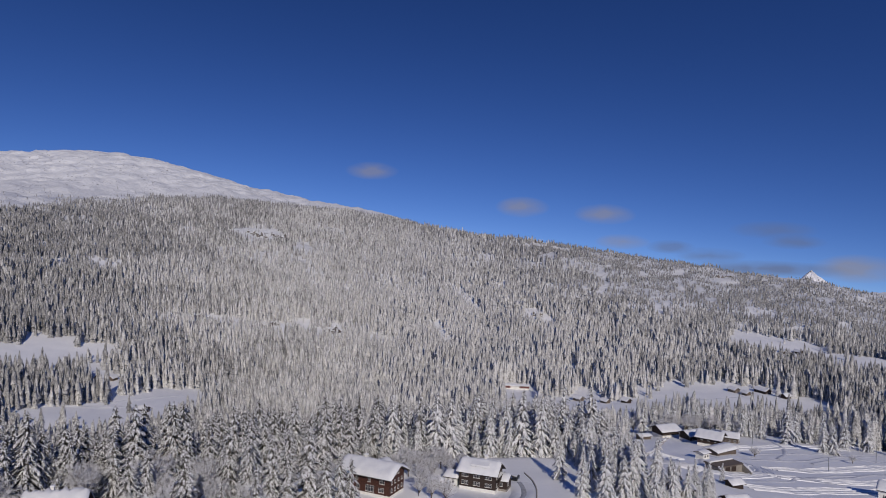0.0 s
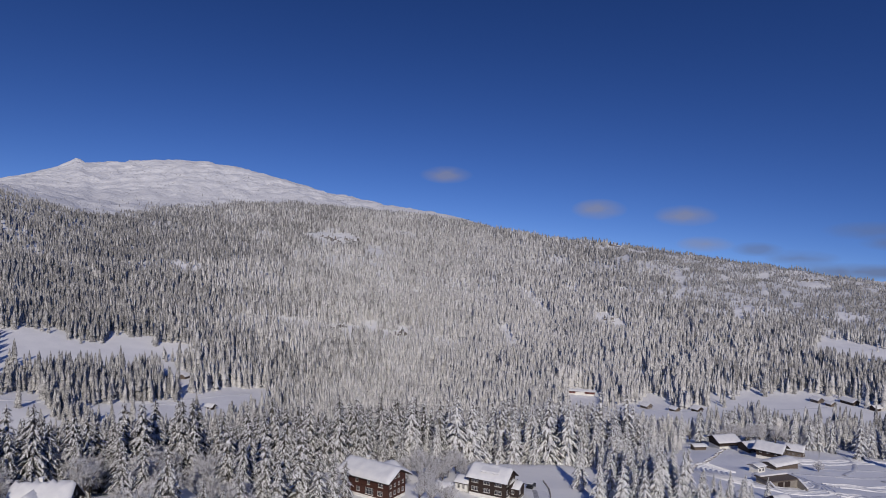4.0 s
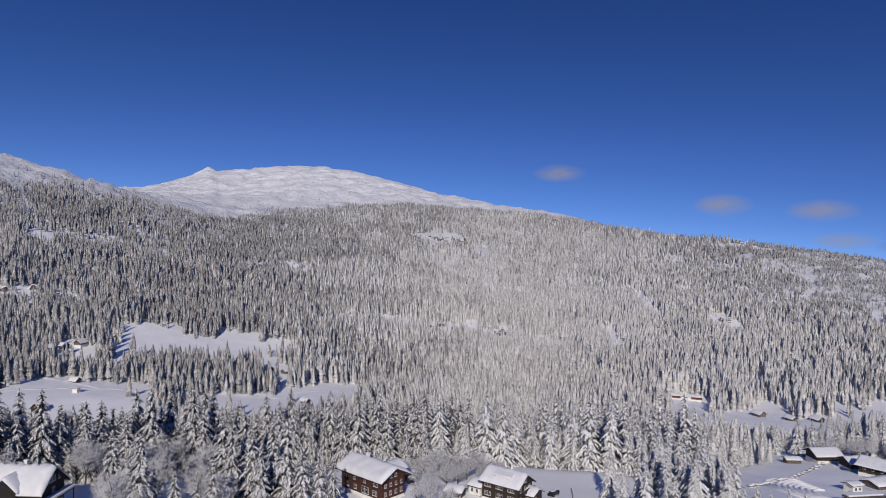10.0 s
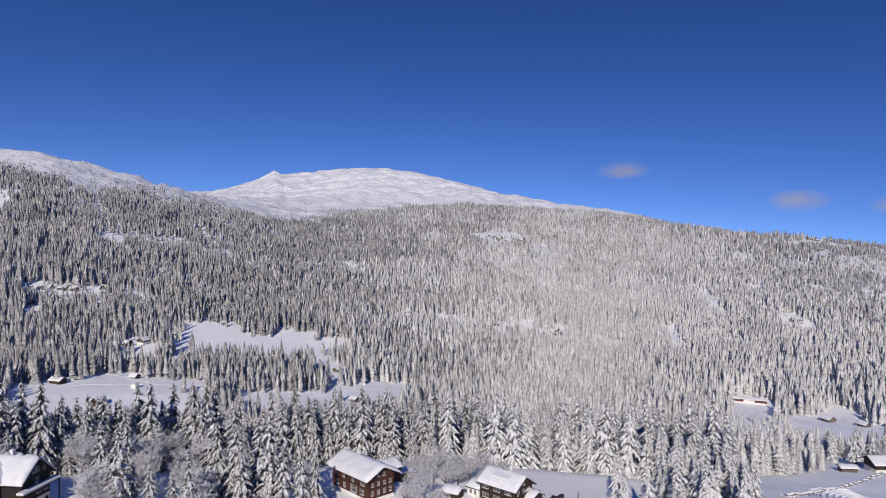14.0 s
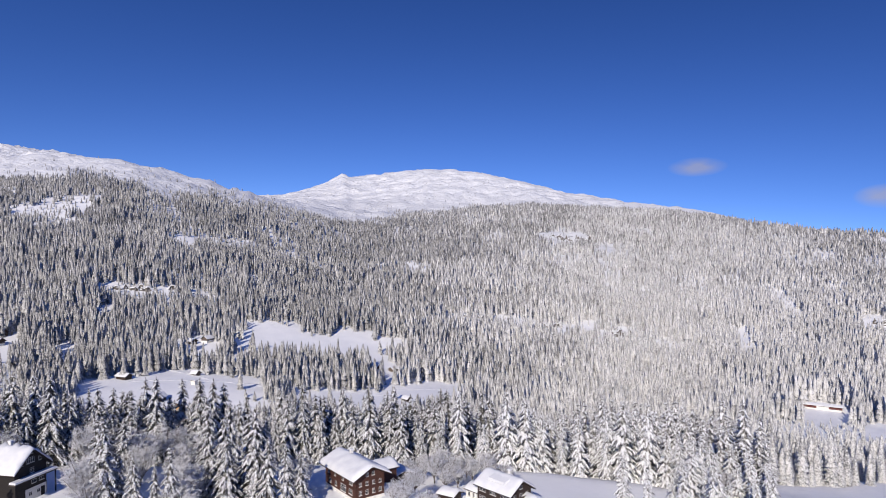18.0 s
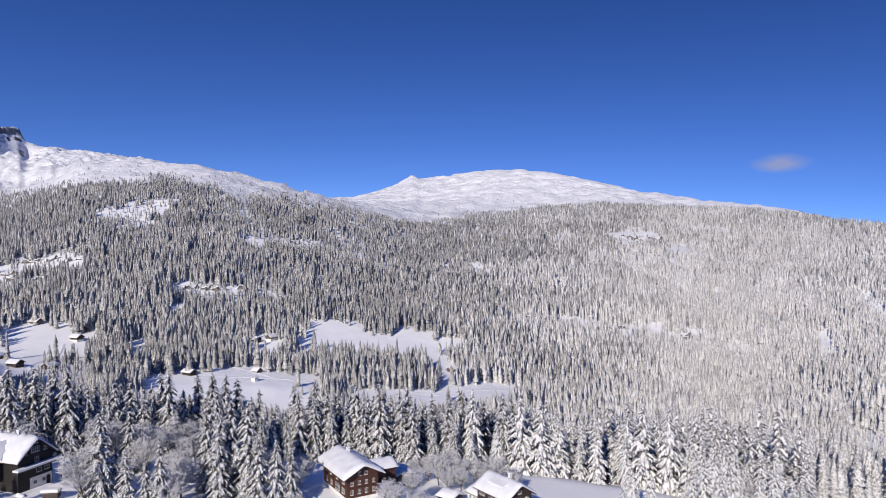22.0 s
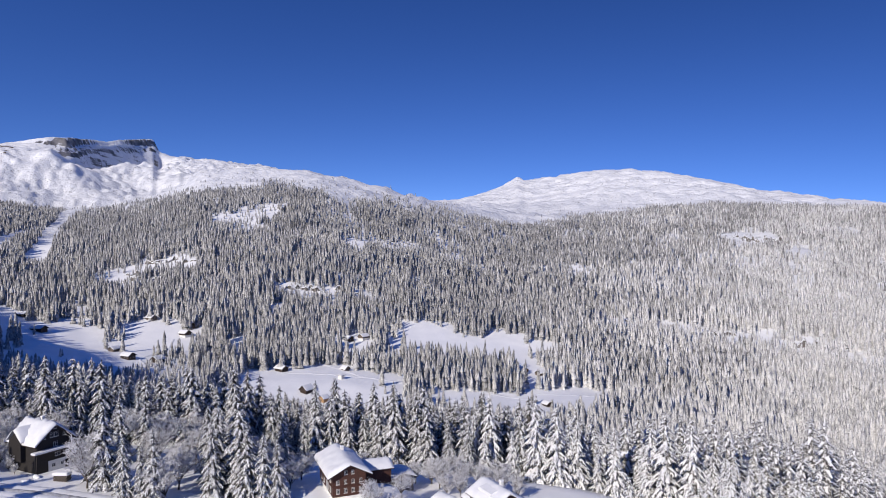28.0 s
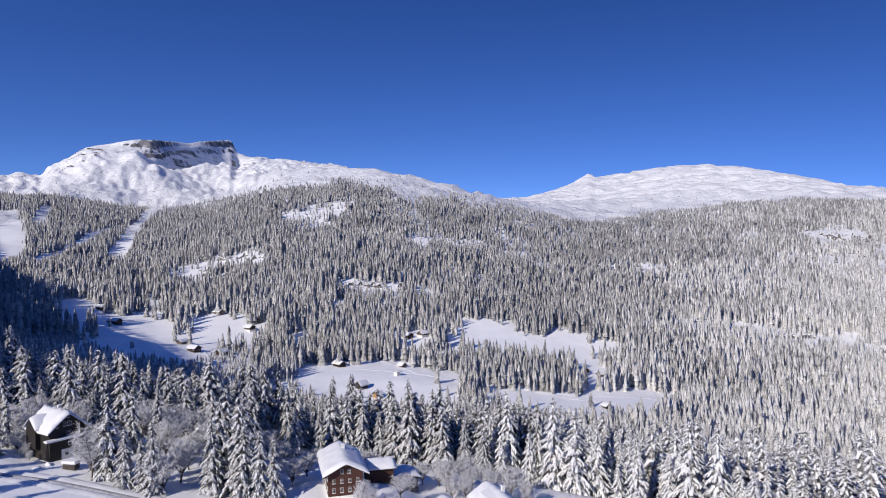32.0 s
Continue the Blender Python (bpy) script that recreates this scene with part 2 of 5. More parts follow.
# near ground: heights at these distances for a few directions
NEAR_R = [0, 100, 200, 300, 420, 570, 690, 850]
NEAR = {
    -180: (0, 0, 5, 15, 30, 50, 60, 70), -60: (-20, -20, -25, -35, -50, -80, -95, -110),
    -30: (-12, -15, -25, -37, -56, -100, -115, -125), -10: (-8, -9, -20, -37, -51, -106, -120, -131),
    10: (-3, -4, -9, -36, -72, -112, -122, -130), 25: (0, 0, -6, -36, -74, -116, -113, -118),
    35: (1, 1, -4, -33, -70, -112, -103, -98), 46: (2, 2, -1, -27, -60, -99, -80, -78), 60: (5, 5, 5, -13, -42, -72, -66, -62),
    # 87 to 100: unseen ridge, its height set by the shade wanted on the left field
    70: (8, 8, 8, 0, -28, -52, -50, -44), 78: (12, 12, 12, 12, 2, -14, -24, -32), 82: (14, 14, 15, 15, 7, -9, -19, -27), 87: (18, 18, 28, 59, 82, 103, 118, 112),
    94: (20, 22, 36, 66, 100, 128, 140, 118), 100: (22, 24, 46, 83, 116, 142, 146, 120), 140: (10, 10, 20, 30, 60, 80, 100, 110), 180: (0, 0, 5, 15, 30, 50, 60, 70),
}
NEAR = {k: (2, *v[1:]) for k, v in NEAR.items()}
NEAR_Z = np.array([around(list(NEAR), [v[k] for v in NEAR.values()], 1.3) for k in range(8)])

# first crest: its distance and how steeply one looks up to it
C_AZ = [-180, -60, -33, -27, -21, -16, -7, -1, 4, 9, 20, 30, 36, 40.5, 42, 46, 50, 52, 56, 61, 63, 65.5, 68, 72, 76, 78, 82, 95, 180]
CREST_R = around(C_AZ, [1500, 2000, 2300, 2300, 2350, 2400, 2450, 2500, 2550, 2600, 2600, 2600, 2500, 2300, 2250, 2200,
                        2200, 2200, 2250, 2350, 2400, 2400, 2400, 2400, 2400, 2400, 2300, 1500, 1500], 1.5)
CREST_T = around(C_AZ, [0.12, -0.06, -0.060, -0.038, -0.031, -0.017, 0.000, 0.011, 0.022, 0.034, 0.046, 0.045, 0.045,
                        0.058, 0.066, 0.083, 0.1015, 0.110, 0.1135, 0.109, 0.088, 0.068, 0.054, 0.048, 0.058, 0.064, 0.062, 0.010, 0.02], 0.6)
BULGE = around([-180, -10, 15, 40, 60, 180], [1.4, 1.4, 1.25, 1.2, 1.0, 1.0], 4.0)

# far mountains behind it
F_AZ = [-180, -20, 0, 4, 7.5, 12.5, 18, 21.4, 24, 26, 28, 30.5, 33, 35.4, 36, 36.4, 38, 41, 44, 52, 57, 59.4, 62.1, 63.9, 64.95, 65.2, 66.9, 68.6,
        69.9, 71.9, 73.7, 75.2, 75.8, 76.7, 78.0, 78.5, 78.8, 79.15, 79.8, 80.5, 81.1, 84, 90, 180]
FAR_T = around(F_AZ, [-0.05, -0.05, 0.0, 0.026, 0.0415, 0.053, 0.0705, 0.0873, 0.0975, 0.1030, 0.1060, 0.1045, 0.0975, 0.0925, 0.0992, 0.092,
                      0.080, 0.063, 0.060, 0.09, 0.112, 0.1143, 0.1217, 0.1267, 0.133, 0.1508, 0.1497, 0.1448,
                      0.1468, 0.1473, 0.1412, 0.1352, 0.1287, 0.1147, 0.0991, 0.0875, 0.094, 0.0905, 0.0955, 0.0915, 0.0895, 0.08, 0.08, 0.05], 0.13)
FAR_R = around([-180, -20, 8, 20, 36, 42, 56, 62, 65.4, 71, 73.5, 77, 180], [3400, 3400, 3300, 3500, 3900, 3900, 3930, 4090, 4130, 3400, 3400, 3600, 3700], 0.45)
C_LIP = [-180, 64.9, 65.2, 66.2, 67.0, 67.8, 69, 70, 70.8, 72, 73, 74, 75, 75.6, 180]
CLIFF = around(C_LIP, [0, 0, 84, 80, 66, 36, 40, 62, 92, 80, 46, 26, 14, 0, 0], 0.12)
APRON = around(C_LIP, [0, 0, 84, 80, 66, 36, 40, 62, 92, 80, 46, 26, 14, 0, 0], 1.1)
TREE_LINE = around([-180, 2, 4, 7, 12, 16, 21, 26, 31, 35.5, 38.5, 41, 43.5, 47, 50, 52.5, 54.5, 57, 60, 63, 66, 68, 71, 74, 76.5, 79, 84, 180], [420, 400, 230, 172, 190, 222, 218, 198, 158, 126, 143, 178, 188, 212, 216, 240, 264, 256, 236, 228, 216, 198, 200, 222, 262, 250, 250, 300], 0.7)


PADS = [(-14.0, 187.0, 0.9, 13.0), (14.0, 208.0, -5.0, 11.0), (-76.0, 143.0, 4.8, 10.0), (-20.0, 207.0, -3.8, 6.0)]


def at_az(table, a):
    return np.interp(a, AZ, table)


def smooth(t):
    t = np.clip(t, 0.0, 1.0)
    return t * t * (3 - 2 * t)


def ripple(x, y, size, seed):
    """Cheap smooth unevenness between about -1 and 1."""
    u, v, s = x / size, y / size, 0.0
    for k in range(5):
        b = seed * 1.7 + k * 2.4
        s = s + np.sin(u * (1.0 + 0.37 * k) * math.cos(b) + v * (1.1 + 0.29 * k) * math.sin(b) + b * 3.1 + 1.3 * np.sin(v * math.cos(b) * 0.7 + u * 0.4 + k))
    return s / 3.2


def polar(x, y):
    dx, dy = np.asarray(x, float) - HUB[0], np.asarray(y, float) - HUB[1]
    return np.degrees(np.arctan2(-dx, dy)), np.hypot(dx, dy)


def unpolar(a, r):
    return HUB[0] - r * np.sin(np.radians(a)), HUB[1] + r * np.cos(np.radians(a))


def height(x, y):
    """The height of the snow at a place."""
    a, r = polar(x, y)
    x, y = np.asarray(x, float), np.asarray(y, float)
    rows = np.array([at_az(z, a) for z in NEAR_Z])
    k = np.clip(np.searchsorted(NEAR_R, r, side="right") - 1, 0, 6)
    r0, r1 = np.take(NEAR_R, k), np.take(NEAR_R, k + 1)
    t = np.clip((r - r0) / (r1 - r0), 0, 1)
    z = np.take_along_axis(rows, k[None], 0)[0] * (1 - t) + np.take_along_axis(rows, (k + 1)[None], 0)[0] * t
    cr, fr = at_az(CREST_R, a), at_az(FAR_R, a)
    cz, fz = EYE_Z + at_az(CREST_T, a) * cr, EYE_Z + at_az(FAR_T, a) * fr
    s = np.clip((r - 850) / (cr - 850), 0, 1)
    z = np.where(r > 850, rows[7] + (cz - rows[7]) * s ** at_az(BULGE, a), z)
    # beyond the crest: a dip, then the far top, with a cliff under it where there is one
    cliff, apron = at_az(CLIFF, a), at_az(APRON, a)
    q = np.clip((r - cr) / (fr - cr), 0, 1)
    far = cz + (fz - apron - cz) * smooth(q) ** 1.1 - 60 * np.sin(np.pi * q) * smooth((0.02 - (fz - cz) / 3000) * 20)
    step = 6 * ripple(x, y, 40, 41) + 5 * ripple(x, y, 13, 42)
    far = far + cliff * (0.22 * smooth((r - fr + 100 + step) / 10) + 0.24 * smooth((r - fr + 68 - step) / 10) + 0.54 * smooth((r - fr + 34 + step) / 22)) + (apron - cliff) * smooth((r - fr + 150) / 110)
    # a shaded bowl under the lower end of the cliff
    far = far - 120 * smooth((72.2 - a) / 2.4) * smooth((a - 63.4) / 1.8) * smooth((r - 3020 - 60 * (71 - a)) / 330) * smooth((fr - 60 - r) / 190)
    far = far + 30 * smooth((a - 69.6) / 1.6) * smooth((74.6 - a) / 3.0) * smooth((r - 2900) / 350) * smooth((fr - 90 - r) / 200)
    far = np.where(r > fr, fz - (r - fr) * 0.12, far)
    z = np.where(r > cr, far, z)
    # level ground under the near houses
    for px, py, pz, pr in PADS:
        k = smooth(1.6 - np.hypot(x - px, y - py) / pr)
        z = z * (1 - k) + pz * k
    # unevenness grows with distance
    amp = np.interp(r, [0, 150, 400, 900, 1500, 2600, 4800], [0.15, 0.3, 1.5, 3.0, 10.0, 9.0, 6.0])
    z = z + amp * (0.45 * ripple(x, y, 210, 13) + 0.55 * ripple(x, y, 110, 1) + 0.4 * ripple(x, y, 43, 2)) * (1 - 0.8 * smooth(1 - abs(r - fr) / 150) * (r > cr))
    z = z + np.where((r > 170) & (r < 1500), 0.28 * ripple(x, y, 8, 31), 0.0)
    # bowls and spurs on the bare mountain sides
    z = z + smooth((r - cr) / 300) * smooth((fr - 90 - r) / 250) * (18 * ripple(x, y, 120, 21) + 14 * (0.5 - np.abs(ripple(x, y, 60, 22))) + 10 * (0.5 - np.abs(ripple(x, y, 27, 23))) + 5 * ripple(x, y, 12, 24)) * (0.35 + 0.65 * smooth((a - 46) / 10)) * (r > cr)
    z = z + np.where(r > 1500, 1.0, 0.0) * smooth((r - 1500) / 900) * (6.0 * ripple(x, y, 34, 3) + 3.6 * ripple(x, y, 14, 4)) * (1 - 0.75 * smooth(1.5 - abs(r - fr + 50) / 80) * (cliff > 5))
    return z


# ---- helpers for building ----
def part(name, bm, mat, parent=None, label=""):
    """Links a bmesh as one mesh object, under a thing or a part."""
    me = bpy.data.meshes.new(name)
    bm.to_mesh(me)
    bm.free()
    for m in mat if isinstance(mat, (list, tuple)) else (mat,):
        me.materials.append(m)
    ob = new(name, me)
    ob.parent = parent
    return tagged(ob, label)


def raw(name, verts, faces, mats, slots=None, parent=None, label="", shade=False):
    """Links plain arrays (triangles or quads) as one mesh object."""
    me = bpy.data.meshes.new(name)
    verts, faces = np.asarray(verts, np.float32), np.asarray(faces, np.int32)
    n = faces.shape[1]
    me.vertices.add(len(verts))
    me.vertices.foreach_set("co", verts.ravel())
    me.loops.add(faces.size)
    me.loops.foreach_set("vertex_index", faces.ravel())
    me.polygons.add(len(faces))
    me.polygons.foreach_set("loop_start", np.arange(0, faces.size, n, dtype=np.int32))
    for m in mats:
        me.materials.append(m)
    if slots is not None:
        me.polygons.foreach_set("material_index", np.asarray(slots, np.int32))
    if shade:
        me.polygons.foreach_set("use_smooth", np.ones(len(faces), bool))
    me.update(calc_edges=True)
    ob = new(name, me)
    ob.parent = parent
    return tagged(ob, label)


def box(bm, x0, x1, y0, y1, z0, z1, bevel=0.0):
    vs = [bm.verts.new(p) for p in ((x0, y0, z0), (x1, y0, z0), (x1, y1, z0), (x0, y1, z0), (x0, y0, z1), (x1, y0, z1), (x1, y1, z1), (x0, y1, z1))]
    fs = [bm.faces.new([vs[i] for i in f]) for f in ((3, 2, 1, 0), (4, 5, 6, 7), (0, 1, 5, 4), (1, 2, 6, 5), (2, 3, 7, 6), (3, 0, 4, 7))]
    if bevel:
        bmesh.ops.bevel(bm, geom=list({e for f in fs for e in f.edges}), offset=bevel, segments=2, affect="EDGES", profile=0.5)
    return vs


def prism(bm, outline, x0, x1):
    """An outline in y and z, drawn out along x."""
    a, b = [bm.verts.new((x0, y, z)) for y, z in outline], [bm.verts.new((x1, y, z)) for y, z in outline]
    n = len(outline)
    bm.faces.new(a[::-1]), bm.faces.new(b)
    for i in range(n):
        bm.faces.new((a[i], a[(i + 1) % n], b[(i + 1) % n], b[i]))


def tube(bm, p, q, r0, r1, sides=6):
    p, q = Vector(p), Vector(q)
    turn = (q - p).to_track_quat("Z", "Y")
    rings = [[bm.verts.new(c + turn @ Vector((r * math.cos(t), r * math.sin(t), 0))) for t in (2 * math.pi * i / sides for i in range(sides))] for c, r in ((p, r0), (q, r1))]
    for i in range(sides):
        bm.faces.new((rings[0][i], rings[0][(i + 1) % sides], rings[1][(i + 1) % sides], rings[1][i]))
    bm.faces.new(rings[0][::-1]), bm.faces.new(rings[1])


def ground_z(x, y):
    return float(height(np.array([x]), np.array([y]))[0])


# ---- ground: one sheet of snow out to the mountain tops ----
def build_ground():
    fine = np.concatenate([np.arange(-38.0, 60.0, 0.3), np.arange(60.0, 82.0, 0.16), np.arange(82.0, 86.01, 0.3)])
    coarse = np.arange(90.0, 318.0, 4.0)
    az = np.concatenate([fine, coarse])
    rs = np.concatenate([[0.02], np.geomspace(20, 130, 14), np.geomspace(134, 420, 75), np.geomspace(428, 4850, 205)])
    rs = np.sort(np.concatenate([rs, np.arange(3080, 3270, 16.0), np.arange(3270, 4150, 9.0)]))
    a, r = np.meshgrid(az, rs)
    x, y = unpolar(a, r)
    z = height(x, y)
    nr, na = a.shape
    i, j = np.meshgrid(np.arange(nr - 1), np.arange(na), indexing="ij")
    k = (j + 1) % na
    faces = np.stack([i * na + j, (i + 1) * na + j, (i + 1) * na + k, i * na + k], -1).reshape(-1, 4)[:, ::-1]
    verts = np.stack([x, y, z], -1).reshape(-1, 3)
    far = (rs[i.ravel()] > 1750).astype(int)
    ob = raw("ground", verts, faces, [FIELD_SNOW, GROUND], slots=far, shade=True)
    return tagged(ob, "snow-covered valley floor, wooded slopes and bare white mountain tops", "snow ground", kind="structure")


ground = build_ground()

# ---- where trees do not stand: az, distance, half width in degrees, half depth ----
MEADOWS = [
    (41.6, 945, 3.4, 100), (35.6, 950, 3.6, 95), (38.4, 915, 2.4, 50), (47.8, 880, 2.2, 58), (44.6, 850, 1.3, 45), (49.2, 680, 6.4, 108), (35.4, 695, 6.0, 58), (30.5, 745, 3.4, 56), (27.6, 792, 2.6, 60), (32.6, 985, 1.8, 45),
    (32.7, 845, 1.5, 52), (47.4, 630, 3.4, 58), (69.8, 850, 3.6, 125), (73.4, 930, 2.6, 70), (63.4, 880, 3.6, 80), (66.0, 770, 1.8, 60), (57.6, 640, 1.0, 30), (57.0, 850, 1.0, 60), (67.6, 800, 2.8, 62), (64.6, 785, 1.7, 42), (61.6, 880, 1.6, 50), (74.2, 985, 1.6, 60), (69.2, 1020, 1.5, 26), (54.6, 690, 1.9, 55), (44.0, 722, 2.2, 46), (41.2, 735, 1.6, 20), (48.4, 890, 2.4, 42),
    (-18.6, 855, 8.2, 130), (-25.0, 830, 2.4, 90), (-22.4, 1300, 2.4, 105), (-25.4, 1250, 2.2, 95), (-27.6, 1190, 1.4, 60), (-30.8, 1215, 2.6, 105), (-1.2, 832, 2.2, 62), (-7.4, 792, 3.8, 90), (-12.0, 805, 3.0, 88),
]
STANDS = [
    (39.9, 790, 1.5, 62), (37.4, 808, 1.7, 60), (35.3, 822, 1.1, 52), (-5.2, 850, 1.2, 18), (-9.6, 842, 0.7, 24), (-11.2, 885, 0.6, 30), (47.0, 787, 0.85, 15), (44.5, 804, 1.0, 18), (42.4, 712, 0.6, 38), (50.2, 880, 1.4, 18),
]
# strips without trees, such as ski runs and rides: half width in metres, share of trees left, then az and distance along them
STRIPS = [
    (19, 0.0, [(70.5, 2420), (70.8, 2290), (71.7, 1900), (72.2, 1530), (72.5, 1440)]), (13, 0.0, [(72.4, 2000), (73.0, 1908), (74.8, 1592), (76.5, 1387), (77.6, 1320)]),
    (32, 0.0, [(80.4, 2000), (79.9, 1700), (79.6, 1500), (79.7, 1330)]), (15, 0.0, [(77.6, 2150), (78.0, 1900), (77.8, 1750)]), (40, 0.05, [(77.4, 2690), (76.2, 2670), (75.0, 2640)]),
    (24, 0.25, [(19.8, 2106), (17.2, 2121), (14.8, 2027), (14.0, 1909)]), (24, 0.45, [(14.6, 1800), (13.5, 1567)]), (14, 0.45, [(9.8, 1662), (8.8, 1560), (7.7, 1470)]),
    (16, 0.4, [(2.4, 1640), (1.4, 1563), (0.1, 1412)]), (9, 0.35, [(26.9, 1232), (23.2, 1226)]), (14, 0.35, [(19.8, 1186), (17.6, 1180), (16.0, 1195)]), (11, 0.1, [(16.0, 1160), (15.8, 1225)]),
    (14, 0.35, [(14.2, 1165), (11.6, 1172)]), (9, 0.35, [(5.6, 1282), (4.4, 1268), (4.0, 1190), (3.8, 1120)]), (8, 0.03, [(-12.0, 2110), (-11.1, 2120), (-11.2, 1942), (-11.5, 1850), (-10.7, 1715)]),
    (16, 0.03, [(-6.4, 2174), (-7.3, 2174)]), (14, 0.04, [(-7.6, 2370), (-8.6, 2340), (-9.4, 2290), (-10.5, 2345), (-11.8, 2300)]), (12, 0.3, [(-14.6, 1640), (-16.2, 1540)]), (14, 0.2, [(-1.6, 2180), (-2.0, 2120)]),
    (15, 0.3, [(61.4, 1232), (62.4, 1290), (64.2, 1310)]), (13, 0.05, [(68.0, 1262), (66.6, 1228)]), (10, 0.05, [(64.4, 1196), (63.4, 1180)]), (12, 0.3, [(54.2, 1118), (51.0, 1126), (47.6, 1150)]),
    (8, 0.05, [(55.0, 1012), (54.2, 1026)]), (9, 0.05, [(50.8, 1044), (49.9, 1040)]), (8, 0.05, [(47.2, 1082), (46.2, 1072)]), (6, 0.1, [(45.6, 1300), (45.4, 1350)]), (6, 0.1, [(43.4, 1330), (42.9, 1280)]),
]
CLEARINGS = [
    (-4.5, 1385, 0.7, 48), (-5.6, 1350, 0.7, 45), (-6.2, 2420, 0.54, 72), (-5.2, 2340, 0.25, 36), (-7.0, 2165, 0.30, 56), (-8.1, 2006, 0.20, 40), (-7.1, 1790, 0.14, 72), (-20.6, 2140, 0.72, 76), (-21.4, 2240, 0.58, 48),
    (-21.8, 2100, 0.36, 40), (-17.6, 2190, 0.43, 48), (-17.3, 2030, 0.29, 48), (-17.5, 1930, 0.25, 48), (-18.9, 1930, 0.32, 52), (-19.6, 1780, 0.43, 60), (-17.1, 1590, 0.40, 48), (-16.0, 1640, 0.25, 48), (-15.4, 1500, 0.25, 40),
    (-22.5, 1780, 0.36, 48), (-22.6, 1660, 0.32, 48), (-23.9, 2190, 0.36, 40), (-24.8, 2110, 0.36, 56), (-27.7, 2340, 0.36, 48), (-28.1, 1940, 0.43, 56), (-25.6, 2330, 0.65, 48), (-21.6, 1470, 0.65, 33), (-25.5, 1478, 0.86, 40),
    (-14.6, 2064, 0.25, 48), (-13.0, 1900, 0.18, 40), (-29.0, 1600, 0.50, 40), (66.9, 1235, 0.55, 26), (63.9, 1172, 0.6, 24), (61.5, 1232, 0.5, 40), (64.9, 1370, 0.6, 30), (66.0, 1300, 0.4, 34),
]
PATCHES = [
    (57.6, 1615, 2.1, 75), (59.6, 1590, 1.2, 50), (55.7, 1672, 0.7, 55), (48.4, 1475, 1.5, 42), (45.4, 1520, 1.9, 50), (44.0, 1560, 1.0, 36), (65.4, 1260, 2.6, 95), (62.4, 1290, 2.0, 85), (51.5, 1100, 2.2, 24), (47.6, 1120, 1.6, 22),
    (76.6, 2630, 1.0, 60), (22.5, 1205, 3.6, 16), (18.6, 1170, 1.2, 26), (13.0, 1180, 1.4, 36), (17.4, 2060, 1.6, 60), (41.0, 1900, 1.6, 50), (50.5, 1850, 1.6, 60), (30.5, 1600, 0.9, 26), (-6.6, 1000, 0.8, 30), (9.4, 1130, 1.6, 22),
]


def strips(a, r):
    """The share of trees that ski runs and rides leave standing at a place."""
    x, y = unpolar(a, r)
    left = np.ones(np.shape(a))
    wob = (0.5 * ripple(x, y, 22, 7) + 0.45 * ripple(x, y, 9, 8)) * np.where(a > 69, 0.35, 1.0)
    for half, share, line in STRIPS:
        pts = [unpolar(*p) for p in line]
        near = np.full(np.shape(a), 1e9)
        for (x0, y0), (x1, y1) in zip(pts, pts[1:]):
            dx, dy = x1 - x0, y1 - y0
            t = np.clip(((x - x0) * dx + (y - y0) * dy) / (dx * dx + dy * dy), 0, 1)
            near = np.minimum(near, np.hypot(x - x0 - t * dx, y - y0 - t * dy))
        left = np.minimum(left, share + (1 - share) * smooth((near / half + wob - 0.85) / 0.3))
    return left


def opening(a, r, rows, rag):
    x, y = unpolar(a, r)
    wob = rag * (0.6 * ripple(x, y, 22, 7) + 0.5 * ripple(x, y, 9, 8))
    m = np.full(np.shape(a), 9.0)
    for az, d, wa, wr in rows:
        m = np.minimum(m, np.hypot((a - az) / wa, (r - d) / wr))
    return m + wob


def gaps(a, r):
    """The share of trees left by clearings, thin patches and rides."""
    share = strips(a, r)
    share = share * (0.03 + 0.97 * smooth((opening(a, r, CLEARINGS, 0.45) - 0.85) / 0.25))
    return share * (0.4 + 0.6 * smooth((opening(a, r, PATCHES, 0.8) - 0.65) / 0.7))


def forest_share(a, r):
    """How dense the forest stands at a place, from 0 to 1."""
    x, y = unpolar(a, r)
    z = height(x, y)
    field = opening(a, r, MEADOWS, 0.27)
    share = np.maximum(smooth((field - 0.97) / 0.08), 0.10 * smooth((field - 0.72) / 0.1))
    share = np.maximum(share, 1 - smooth((opening(a, r, STANDS, 0.3) - 0.9) / 0.2))
    share = share * gaps(a, r)
    line = at_az(TREE_LINE, a) + 16 * ripple(x, y, 90, 5) + 9 * ripple(x, y, 30, 6)
    share = share * (1 - smooth((z - line + 28) / 46) * np.where(z < line + 26, 0.95, np.where(z < line + 75, 0.988, 1.0)))
    thin = (smooth((ripple(x, y, 75, 9) + 0.1) / 0.6) * 0.45 + smooth((ripple(x, y, 28, 14) - 0.1) / 0.5) * 0.3) * smooth((r - 800) / 400)
    share = share * (1 - thin)
    # the hamlet and the terrace with the houses
    hamlet = ((a < 3.2) & (r < np.where(a > -4.5, 306 - 6.6 * a, 385)) & (a > -60)) | ((a < -5.5) & (r < 424) & (a > -60))
    terrace = (a > 11) & (r < 208) | (a > 3.2) & (a < 11) & (r < 158)
    return np.where(hamlet | terrace, 0.0, share)


